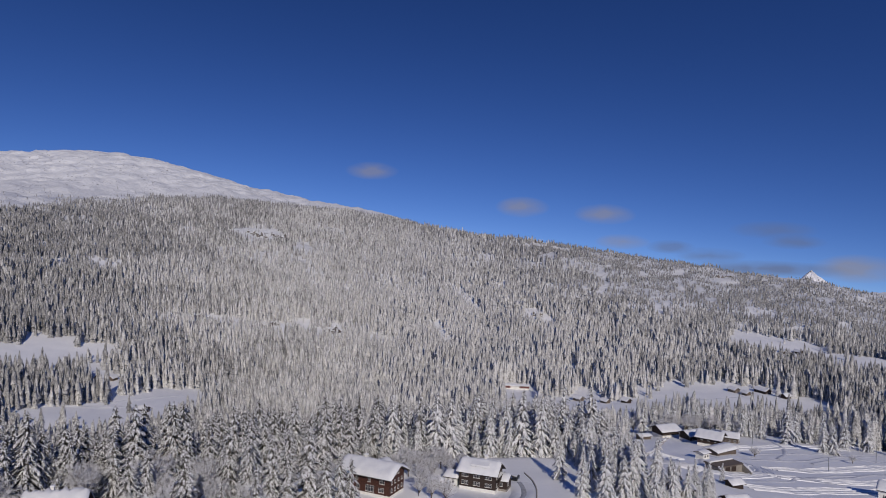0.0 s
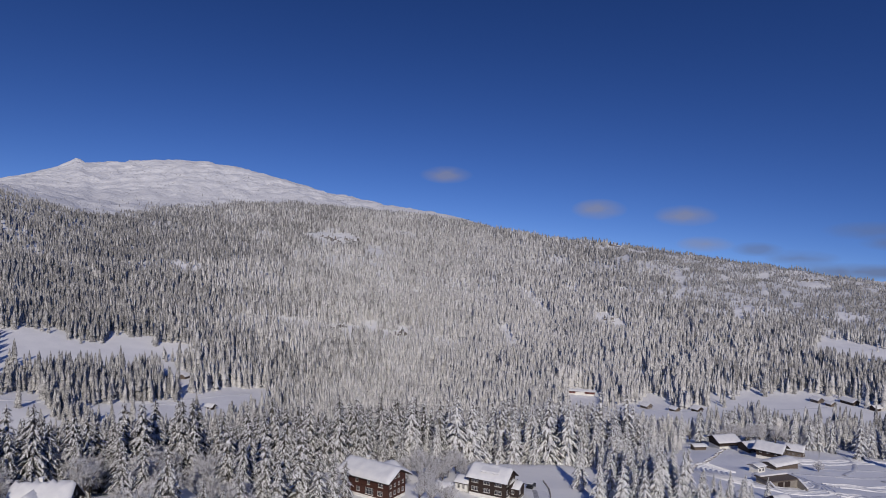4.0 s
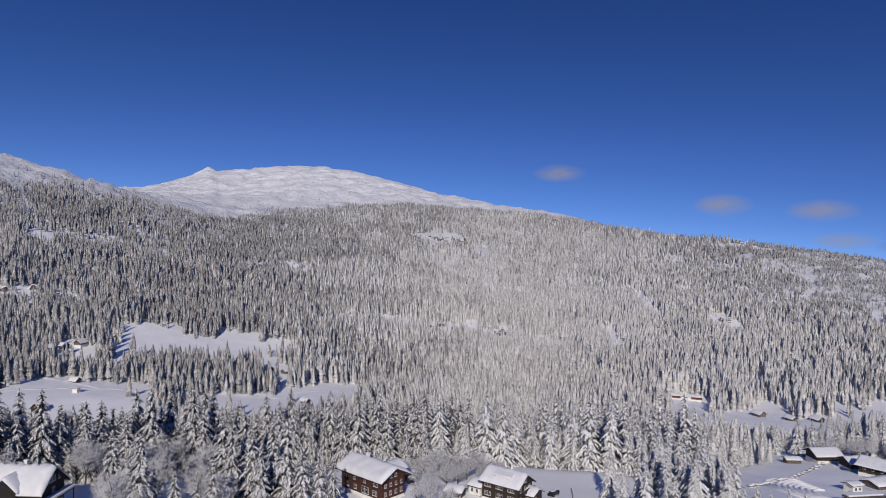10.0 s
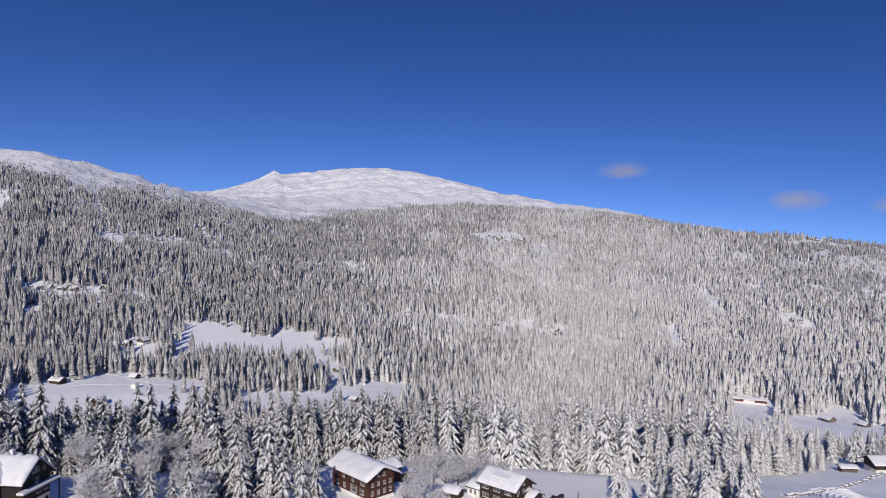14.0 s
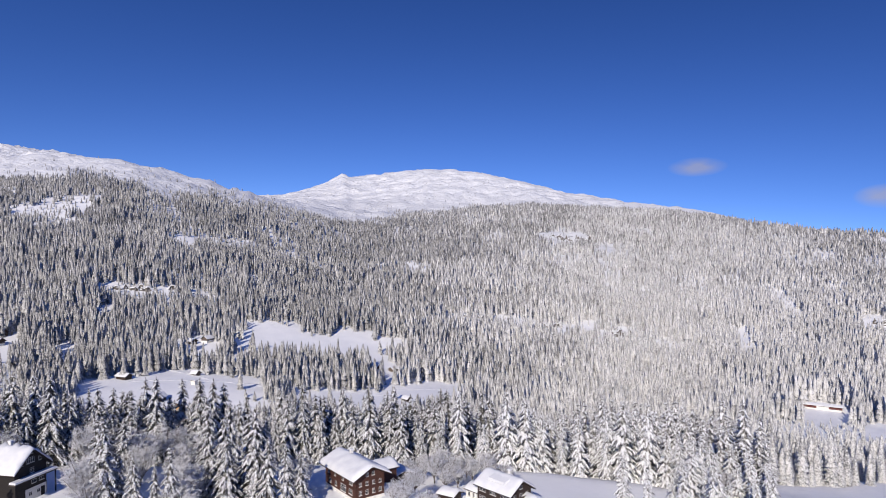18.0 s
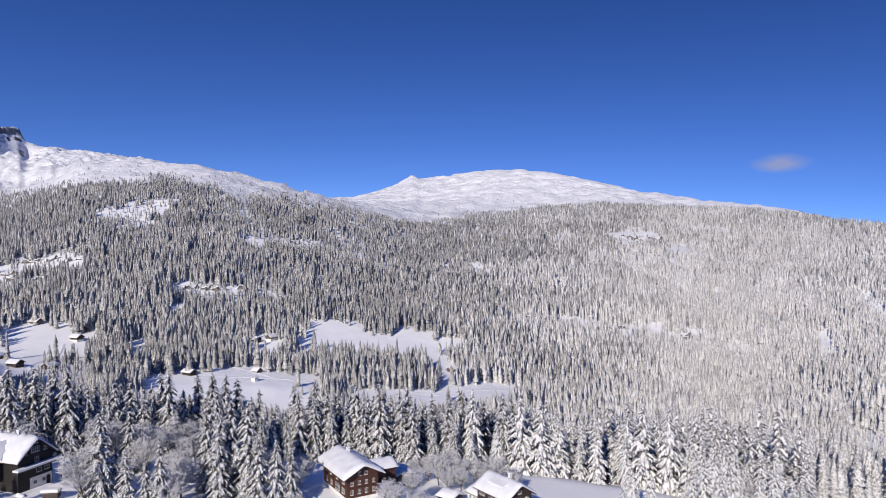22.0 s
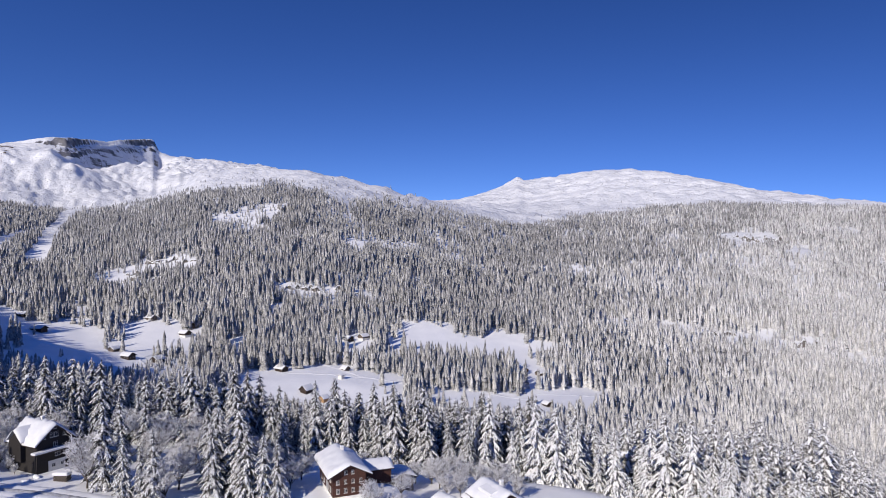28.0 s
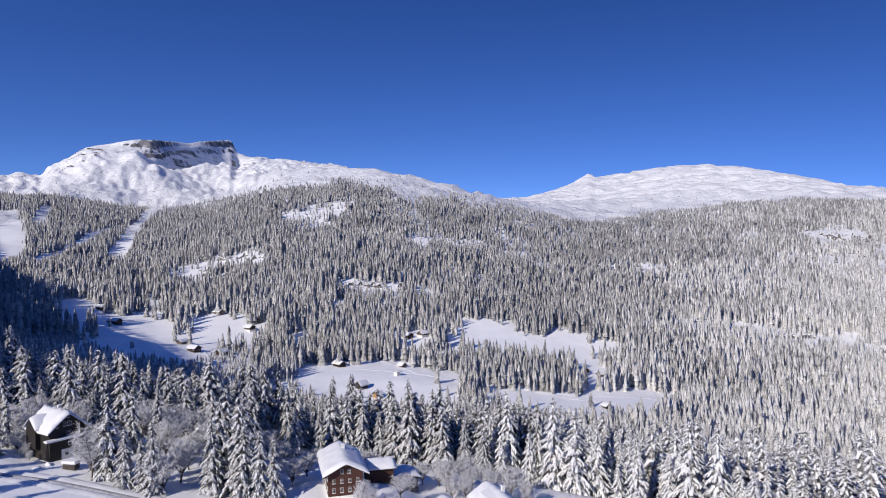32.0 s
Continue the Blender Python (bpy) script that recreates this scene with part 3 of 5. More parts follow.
def scatter(a0, a1, r0, r1, gap, seed):
    """Places about gap metres apart, thinned out by the forest's density."""
    rng = np.random.default_rng(seed)
    rr, aa = [], []
    r = r0
    while r < r1:
        step = np.degrees(gap / r)
        a = np.arange(a0, a1, step) + rng.uniform(-0.42, 0.42, len(np.arange(a0, a1, step))) * step
        aa.append(a)
        rr.append(r + rng.uniform(-0.45, 0.45, len(a)) * gap)
        r += gap * 0.95
    a, r = np.concatenate(aa), np.concatenate(rr)
    keep = rng.random(len(a)) < forest_share(a, r)
    return a[keep], r[keep]


def skirt_tree(tiers, tips, seed, wide):
    """A cheap snow-laden spruce one metre high: drooping jagged skirts, one over another."""
    rng = np.random.default_rng(seed)
    vs, fs = [], []
    for i in range(tiers):
        u = i / tiers
        low, high = u * 0.93, min(1.0, u + 1.7 / tiers)
        rad = wide * (1 - u) ** 0.62 + 0.012
        base = len(vs)
        vs.append((rng.normal(0, 0.01), rng.normal(0, 0.01), high if i < tiers - 1 else 1.0))
        spin = rng.uniform(0, 6.28)
        for j in range(2 * tips):
            t = spin + math.pi * j / tips
            q = rad * (rng.uniform(0.85, 1.15) if j % 2 == 0 else rng.uniform(0.55, 0.72))
            vs.append((q * math.cos(t), q * math.sin(t), low + (0.0 if j % 2 == 0 else 0.35 / tiers) + rng.normal(0, 0.12 / tiers)))
        for j in range(2 * tips):
            fs.append((base, base + 1 + j, base + 1 + (j + 1) % (2 * tips)))
    return np.array(vs), np.array(fs)


def spire_tree(tiers, sides, seed, wide):
    """A slim far-off spruce one metre high: short cones of uneven outline, one over another."""
    rng = np.random.default_rng(seed)
    vs, fs = [], []
    for i in range(tiers):
        u = i / tiers
        low, high = u * 0.94, min(1.0, u + 2.1 / tiers)
        rad = wide * (1 - u) ** 0.76 + 0.008
        base = len(vs)
        lean = rng.normal(0, 0.012, 2)
        vs.append((lean[0], lean[1], high if i < tiers - 1 else 1.0))
        spin = rng.uniform(0, 6.28)
        for j in range(sides):
            t = spin + 2 * math.pi * (j + rng.uniform(-0.25, 0.25)) / sides
            q = rad * rng.uniform(0.72, 1.22)
            vs.append((q * math.cos(t), q * math.sin(t), low + rng.normal(0, 0.22 / tiers)))
        for j in range(sides):
            fs.append((base, base + 1 + j, base + 1 + (j + 1) % sides))
    return np.array(vs), np.array(fs)


def spruce_parts(seed, tiers, per, fine=True):
    """Boughs of a spruce one metre high: each a drooping spray with side twigs, snow above and needles below."""
    rng = np.random.default_rng(seed)
    sv, sf, nv, nf = [], [], [], []

    def spray(x, y, z, phi, length, wide, lift, droop, steps):
        """One bough or twig: a ridge of snow over a wider, ragged fringe of needles."""
        c, s = math.cos(phi), math.sin(phi)
        rows = [(x + length * u * c, y + length * u * s, z + length * (lift * u - droop * u * u), wide * w) for u, w in steps]
        b, n, m = len(sv), len(nv), 3 if len(steps) > 2 else 2
        for px, py, pz, half in rows:
            if m == 3:
                sv.append((px, py, pz + half * 0.35))
            k = half * rng.uniform(0.8, 1.15)
            for side in (1, -1):
                sv.append((px - s * k * side, py + c * k * side, pz - half * 0.3))
                nv.append((px - s * half * 1.45 * side * rng.uniform(0.8, 1.2), py + c * half * 1.45 * side, pz - half * rng.uniform(0.9, 1.6)))
        for k in range(len(rows) - 1):
            p, q = b + m * k, b + m * k + m
            sf.extend([(p, q, q + 1), (p, q + 1, p + 1), (p, p + 2, q + 2), (p, q + 2, q)] if m == 3 else [(p, p + 1, q + 1), (p, q + 1, q)])
            p, q = n + 2 * k, n + 2 * k + 2
            nf.extend([(p, p + 1, q + 1), (p, q + 1, q)])
        return rows

    stub = ((0.1, 1.0), (1.0, 0.35))
    main, twig = ((0.06, 0.35), (0.5, 1.0), (1.0, 0.3)), ((0.0, 1.0), (1.0, 0.25))
    for i in range(tiers):
        u = max(0.0, (i + rng.uniform(-0.4, 0.4)) / tiers)
        u = 1 - (1 - u) ** 1.3
        h0 = 0.06 + 0.91 * u
        reach = 0.184 * (1 - u) ** 0.68 + 0.023
        spin = rng.uniform(0, 6.28)
        count = max(6, int(per * (1 - 0.35 * u)))
        for j in range(count):
            phi = spin + 2 * math.pi * j / count + rng.normal(0, 0.22)
            length = reach * rng.uniform(0.6, 1.18)
            lift, droop = 0.06 + 0.16 * u, 0.60 + 0.12 * u + rng.normal(0, 0.13)
            h = min(0.955, h0 + rng.normal(0, 0.022))
            rows = spray(0, 0, h, phi, length, length * (0.095 if fine else 0.16) + 0.0055, lift, droop, main if fine else stub)
            if fine and u < 0.8:
                for v in (0.3, 0.48, 0.64, 0.8, 0.95):
                    for side in (1, -1):
                        if rng.random() < 0.66:
                            z = h + length * (lift * v - droop * v * v)
                            spray(length * v * math.cos(phi), length * v * math.sin(phi), z, phi + side * rng.uniform(0.5, 1.0), length * (0.46 - 0.26 * v) * rng.uniform(0.8, 1.2), length * 0.062 + 0.002, -0.15, rng.uniform(0.5, 0.9), twig)
    core = len(nv)  # dense dark foliage close to the trunk
    for z, rad in ((0.05, 0.075), (0.3, 0.066), (0.6, 0.04), (0.92, 0.006)):
        for j in range(7):
            q = rad * rng.uniform(0.75, 1.2)
            nv.append((q * math.cos(0.9 * j), q * math.sin(0.9 * j), z + rng.normal(0, 0.02)))
    for k in range(3):
        for j in range(7):
            p, q = core + 7 * k + j, core + 7 * k + (j + 1) % 7
            nf.extend([(p, q, q + 7), (p, q + 7, p + 7)])
    spray(0, 0, 0.93, 0.0, 0.012, 0.007, 4.4, 0.0, twig)
    return np.array(sv), np.array(sf), np.array(nv), np.array(nf)


def plant(name, a, r, kinds, tall, mats, seed, label, slim=1.0, slots=None):
    rng = np.random.default_rng(seed)
    x, y = unpolar(a, r)
    z = height(x, y) - 0.3
    h = tall * np.clip(rng.lognormal(0.0, 0.26, len(a)), 0.3, 1.5) * (1 + 0.18 * ripple(x, y, 38, 15))
    line = at_az(TREE_LINE, a) + 16 * ripple(x, y, 90, 5) + 9 * ripple(x, y, 30, 6)
    h = h * (1 - 0.6 * smooth((z - line + 50) / 70) * (r > 1400))
    if r.max() > 900:  # young wood grows below the clearings
        for step in (90, 60, 30, 0):
            h = np.where((r > 950) & (gaps(a, r + step * np.where(a < 0, 0.5, 1.0)) < 0.45), np.minimum(h, rng.uniform(4, 13, len(a)) + 0.17 * step), h)
    h = np.where(np.hypot((a + 1.2) / 3.2, (r - 680) / 120) < 1, np.minimum(h, 7.0), h)
    h = np.where((a > -11) & (a < 2) & (r > 440) & (r < 790), np.minimum(h, rng.uniform(3, 9, len(a))), h)  # scrub round the lower fields
    h = h * np.where((a > -11) & (a < 2) & (r > 320) & (r <= 440), 0.72, 1.0)
    h = np.where((a > 60) & (r > 600) & (r < 800), np.minimum(h, rng.uniform(4, 10, len(a))), h)  # scrub below the shaded field
    h = np.where((a > 42) & (a < 58) & (r > 570) & (r < 680), np.minimum(h, rng.uniform(5, 12, len(a))), h)
    h = h * (1 - 0.22 * smooth((a - 38) / 8) * (r < 460)) * (1 + 0.65 * smooth((a - 69) / 7) * (r < 420))
    h = h * (1 - 0.52 * smooth((-2 - a) / 14) * smooth((r - 1150) / 600))
    w = h ** 0.75 * tall ** 0.25 * rng.uniform(0.85, 1.2, len(a)) * slim
    spin = rng.uniform(0, 6.28, len(a))
    pick = rng.integers(0, len(kinds), len(a))
    vv, ff, ss, off = [], [], [], 0
    for n, (v, f) in enumerate(kinds):
        s = np.nonzero(pick == n)[0]
        c, d = np.cos(spin[s])[:, None], np.sin(spin[s])[:, None]
        px = (v[:, 0] * c - v[:, 1] * d) * w[s, None] + x[s, None]
        py = (v[:, 0] * d + v[:, 1] * c) * w[s, None] + y[s, None]
        pz = v[:, 2] * h[s, None] + z[s, None]
        vv.append(np.stack([px, py, pz], -1).reshape(-1, 3))
        if slots is not None:
            ss.append(np.tile(slots[n], len(s)))
        ff.append((f[None] + (np.arange(len(s)) * len(v))[:, None, None] + off).reshape(-1, 3))
        off += len(s) * len(v)
    ob = raw(name, np.concatenate(vv), np.concatenate(ff), mats, slots=np.concatenate(ss) if ss else None)
    return tagged(ob, label, "forest", kind="stuff")


def frosty(a, r, seed):
    """Picks the trees of the whiter belt over the valley, where fog has left thick rime."""
    x, y = unpolar(a, r)
    d = np.hypot((a - 6) / np.where(a > 6, 24, 15 + 14 * smooth((1900 - r) / 600)), (np.log(r) - np.log(850)) / 1.35) + 0.2 * ripple(x, y, 140, 12)
    return np.random.default_rng(seed).random(len(a)) < smooth((1.5 - d) / 1.2)


def wood_kind(seed):
    sv, sf, nv, nf = spruce_parts(seed, 14, 7, fine=False)
    return np.concatenate([sv, nv]), np.concatenate([sf, nf + len(sv)]), np.array([0] * len(sf) + [1] * len(nf))


NEAR_END, EDGE_END, WOOD_END, MID_END, FAR_END = 222, 285, 430, 700, 1500
WOOD = [wood_kind(s + 70) for s in range(6)]
a, r = scatter(-37, 88, NEAR_END, EDGE_END, 4.9, 9)
white = frosty(a, r + 120, 33) | (a < 21)
for pick, needles, seed, what in ((~white, WOOD_NEEDLES, 9, "dark needles under the snow"), (white, RIME_NEEDLES, 10, "needles white with rime")):
    plant("forest", a[pick], r[pick], [k[:2] for k in WOOD], 18.5, [WOOD_SNOW if needles is RIME_NEEDLES else WOOD_SHADED_THIN, needles], seed, "close-set spruces behind the houses, " + what, slots=[k[2] for k in WOOD])
BELTS = [  # from, to, spacing, shapes, usual height, plain and rimed snow
    (EDGE_END, WOOD_END, 5.5, [skirt_tree(10, 6, s, 0.165) for s in range(7)], 17.5, FOREST_MID, RIME_MID, "just below the houses"),
    (WOOD_END, MID_END, 6.0, [spire_tree(9, 7, s + 30, 0.17) for s in range(7)], 17.5, FOREST_MID, RIME_MID, "down in the valley"),
    (MID_END, FAR_END, 6.8, [spire_tree(6, 4, s + 10, 0.165) for s in range(8)], 21.5, FOREST_SLOPE, RIME_SLOPE, "on the lower slopes"),
    (FAR_END, 2950, 8.4, [spire_tree(3, 4, s + 20, 0.175) for s in range(6)], 18.0, FOREST_FAR, RIME_FAR, "climbing to the tree line"),
]
for seed, (r0, r1, gap, kinds, tall, plain, rimed, where) in enumerate(BELTS, 1):
    a, r = scatter(-37, 88, r0, r1, gap, seed)
    white = frosty(a, r, seed + 50)
    plant("forest", a[~white], r[~white], kinds, tall, [plain], seed, "dense snow-dusted dark spruce forest " + where)
    plant("forest", a[white], r[white], kinds, tall, [rimed], seed + 20, "spruce forest white with rime " + where)


# ---- houses ----
def window(parent, face, u, z, w, h, half_l, half_w, bars=1, name="window"):
    """A window on a wall of a house: face is one of -y, +y, +x, -x; u runs along it."""
    turn = {"-y": 0, "+x": 90, "+y": 180, "-x": -90}[face]
    out = half_w if face in ("-y", "+y") else half_l
    m = Matrix.Rotation(radians(turn), 4, "Z") @ Matrix.Translation((u, -out, z))
    bm = bmesh.new()
    t = 0.045
    box(bm, -w / 2, w / 2, -0.07, 0.03, 0, t), box(bm, -w / 2, w / 2, -0.07, 0.03, h - t, h)
    box(bm, -w / 2, -w / 2 + t, -0.068, 0.03, t, h - t), box(bm, w / 2 - t, w / 2, -0.068, 0.03, t, h - t)
    for i in range(bars):
        c = -w / 2 + w * (i + 1) / (bars + 1)
        box(bm, c - 0.025, c + 0.025, -0.06, 0.03, t, h - t)
    box(bm, -w / 2 + t, w / 2 - t, -0.058, 0.03, h * 0.62, h * 0.62 + 0.05)
    bm.transform(m)
    fr = part(name, bm, WHITE, parent, "white-framed casement window")
    bm = bmesh.new()
    box(bm, -w / 2 + 0.03, w / 2 - 0.03, -0.035, 0.02, 0.03, h - 0.03)
    bm.transform(m)
    part("pane", bm, GLASS, fr)
    bm = bmesh.new()
    box(bm, -w / 2 - 0.08, w / 2 + 0.08, -0.16, 0.02, -0.10, 0.0)
    bm.transform(m)
    part("sill", bm, WHITE, fr)
    return fr


def snow_roof(bm, length, width, z_eave, rise, thick, seed, x_mid=0.0, y_mid=0.0, rough=1.0):
    """A thick soft blanket of snow over a gable roof, rounded at its rim."""
    nx, ny = max(6, int(length / 0.8)), max(8, int(width / 0.7))
    hl, hw = length / 2, width / 2
    grid = {}
    for i in range(nx + 1):
        for j in range(ny + 1):
            x, y = -hl + length * i / nx, -hw + width * j / ny
            edge = min(hl - abs(x), hw - abs(y))
            lump = rough * noise.noise(Vector((x, y, seed)) * (0.9 if rough < 2 else 1.5)) * 0.16 + 0.06 * math.sin(x * 1.3 + seed) * math.sin(y * 1.1 + seed * 2) + 0.06 * math.sin(x * 3.1 + y * 2.3 + seed)
            soft = math.sqrt(min(1.0, edge / 0.5 + 0.02))
            ridge = rise * (1 - math.sqrt((y / hw) ** 2 + 0.012) + 0.06)
            grid[i, j] = bm.verts.new((x + x_mid, y + y_mid, z_eave + ridge + thick * soft + lump * soft))
    low = {}
    for i in range(nx + 1):
        for j in range(ny + 1):
            if i in (0, nx) or j in (0, ny):
                v = grid[i, j]
                y = v.co.y - y_mid
                low[i, j] = bm.verts.new((v.co.x, v.co.y, z_eave + rise * (1 - abs(y) / hw) + 0.01))
    for i in range(nx):
        for j in range(ny):
            f = bm.faces.new((grid[i, j], grid[i + 1, j], grid[i + 1, j + 1], grid[i, j + 1]))
            f.smooth = True
    for i in range(nx):
        bm.faces.new((low[i, 0], low[i + 1, 0], grid[i + 1, 0], grid[i, 0])), bm.faces.new((grid[i, ny], grid[i + 1, ny], low[i + 1, ny], low[i, ny]))
    for j in range(ny):
        bm.faces.new((grid[0, j], grid[0, j + 1], low[0, j + 1], low[0, j])), bm.faces.new((low[nx, j], low[nx, j + 1], grid[nx, j + 1], grid[nx, j]))


def gable_house(name, label, category, x, y, z, yaw, length, width, wall, rise, mat, over=0.9, base=0.0, snow=0.6, base_mat=None, deep=3.0, seed=1.0, group=""):
    """Walls, plinth, gable roof and its snow; the ridge runs along local x. wall: height of the eaves."""
    top = new(name)
    top.matrix_basis = pose(x, y, z, 0, 0, yaw)
    hl, hw = length / 2, width / 2
    bm = bmesh.new()
    prism(bm, [(-hw, base), (hw, base), (hw, wall), (0, wall + rise), (-hw, wall)], -hl, hl)
    part("wall", bm, mat, top)
    bm = bmesh.new()
    box(bm, -hl - 0.05, hl + 0.05, -hw - 0.05, hw + 0.05, -deep, max(base, 0.15))
    part("plinth", bm, base_mat or CONCRETE, top)
    slope = rise / hw
    rw, drop = hw + over, slope * over
    bm = bmesh.new()
    e, a = wall - drop, wall + rise
    prism(bm, [(-rw, e), (0, a), (rw, e), (rw, e + 0.22), (0, a + 0.24), (-rw, e + 0.22)], -hl - over, hl + over)
    part("roof", bm, WOOD_DARK, top, "dark boarded roof with wide eaves")
    bm = bmesh.new()
    snow_roof(bm, length + 2 * over + 0.1, 2 * rw + 0.1, e + 0.22, a - e, snow, seed, rough=5.0 if seed == 4.1 else 1.0)
    part("snow_cover", bm, SNOW, top, "thick rounded blanket of snow")
    return tagged(top, label, category, group)


def chimney(parent, x, y, z0, z1, size=0.7):
    bm = bmesh.new()
    box(bm, x - size / 2, x + size / 2, y - size / 2, y + size / 2, z0, z1)
    c = part("chimney", bm, PLASTER, parent, "plastered chimney capped with snow")
    bm = bmesh.new()
    box(bm, x - size * 0.7, x + size * 0.7, y - size * 0.7, y + size * 0.7, z1, z1 + 0.35, 0.14)
    part("snow_cap", bm, SNOW, c)


def balcony(parent, face, u0, u1, z, half, depth, mat):
    bm = bmesh.new()
    turn = Matrix.Rotation(radians({"-y": 0, "+x": 90}[face]), 4, "Z")
    box(bm, u0, u1, -half - depth, -half + 0.02, z - 0.15, z)
    bm.transform(turn)
    b = part("balcony", bm, mat, parent, "timber balcony with a boarded rail")
    n = int((u1 - u0) / 0.34)
    for k in range(n):
        bm = bmesh.new()
        c = u0 + (u1 - u0) * (k + 0.5) / n
        box(bm, c - 0.12, c + 0.12, -half - depth, -half - depth + 0.05, z, z + 0.9)
        bm.transform(turn)
        part("board", bm, mat, b)
    bm = bmesh.new()
    box(bm, u0 - 0.05, u1 + 0.05, -half - depth - 0.04, -half - depth + 0.10, z + 0.9, z + 1.0)
    bm.transform(turn)
    part("rail", bm, mat, b)


def red_farmhouse():
    """The red-brown shingled house: three storeys at its gable."""
    yaw = math.degrees(math.atan2(-0.44, 0.90))
    h = gable_house("farmhouse", "red-brown shingled farmhouse with white windows and a thick snow roof", "house", -17.9, 188.0, 1.4, yaw, 15.4, 7.8, 5.4, 2.0, WOOD_RED,
                    over=1.3, base=0.2, snow=0.7, base_mat=PLASTER, deep=5.0, seed=0.7)
    hl, hw = 7.7, 3.9
    for u in (-2.7, -0.9, 0.9, 2.7):
        window(h, "+x", u, 1.0, 0.72, 1.05, hl, hw)
        window(h, "+x", u, 3.1, 0.68, 0.9, hl, hw)
    for u in (-0.8, 0.8):
        window(h, "+x", u, 5.2, 0.7, 0.9, hl, hw)
    for u, w in ((5.4, 1.5), (1.4, 0.8), (-2.6, 0.8), (-6.0, 0.8)):
        window(h, "-y", u, 3.2, w, 1.0, hl, hw, bars=2 if w > 1 else 1)
    window(h, "-y", 5.2, 0.9, 1.6, 1.2, hl, hw, bars=2), window(h, "-y", 1.6, 0.6, 2.6, 1.7, hl, hw, bars=4)
    for u in (-2.2, -5.2):
        window(h, "-y", u, 0.9, 1.0, 1.1, hl, hw)
    chimney(h, -2.5, 0.6, 6.4, 8.7)
    balcony(h, "+x", -3.9, 3.9, 2.6, hl, 0.02, WOOD_RED)
    bm = bmesh.new()
    box(bm, -hl - 0.15, hl + 0.15, -hw - 0.16, -hw, 2.55, 2.75), box(bm, hl, hl + 0.16, -hw - 0.15, hw, 2.55, 2.75)
    part("string_course", bm, WOOD_RED, h)
    return h


def dark_chalet():
    """The dark timber house with a dormer and a low white wing."""
    yaw = math.degrees(math.atan2(-0.36, 0.93))
    g = -4.5
    h = gable_house("chalet", "dark timber chalet with rows of white windows under a snowy roof", "house", 13.4, 208.2, g, yaw, 11.4, 7.4, 5.2, 2.4, WOOD_DARK,
                    over=0.85, base=0.5, snow=0.6, base_mat=PLASTER, deep=5.0, seed=1.9)
    hl, hw = 5.7, 3.7
    for u in (-3.9, -0.2, 3.5):
        for z in (1.2, 3.5):
            window(h, "-y", u - 0.55, z, 0.95, 1.15, hl, hw)
            window(h, "-y", u + 0.55, z, 0.95, 1.15, hl, hw)
    for u in (-2.2, 0.0, 2.2):
        window(h, "+x", u, 1.2, 0.9, 1.15, hl, hw)
        window(h, "+x", u, 3.5, 0.9, 1.15, hl, hw)
    window(h, "+x", 0.0, 5.7, 0.9, 0.9, hl, hw)
    balcony(h, "+x", -3.4, 3.4, 3.2, hl, 1.0, WOOD_DARK)
    chimney(h, 1.2, 0.9, 6.8, 9.0)
    bm = bmesh.new()
    prism(bm, [(-3.0, 5.6), (-0.9, 5.6), (-0.9, 7.2), (-3.0, 6.7)], -2.2, 3.0)
    d = part("dormer", bm, WOOD_DARK, h, "low shed dormer under snow")
    bm = bmesh.new()
    prism(bm, [(-3.4, 6.7), (-0.5, 7.3), (-0.5, 8.0), (-3.3, 7.2)], -2.6, 3.4)
    bmesh.ops.bevel(bm, geom=list(bm.edges), offset=0.18, segments=2, affect="EDGES")
    part("snow_cover", bm, SNOW, d)
    w = gable_house("house_wing", "low white plastered wing with a snow roof", "house wing", 5.0, 210.6, g - 0.3, yaw, 4.0, 4.4, 2.6, 1.0, PLASTER, over=0.5, snow=0.55, deep=4.0, seed=2.4)
    window(w, "-y", -0.8, 0.9, 0.7, 1.1, 2.0, 2.2), window(w, "-y", 0.8, 0.9, 0.7, 1.1, 2.0, 2.2)
    p = gable_house("porch", "timber porch with a snow-laden roof beside the chalet", "porch", 20.3, 207.6, g, yaw, 3.4, 4.8, 2.7, 1.0, WOOD_DARK, over=0.6, snow=0.6, deep=4.0, seed=3.3)
    window(p, "+x", -1.0, 1.0, 0.9, 1.0, 1.7, 2.4), window(p, "-y", 0.0, 1.0, 0.9, 1.0, 1.7, 2.4)
    return h


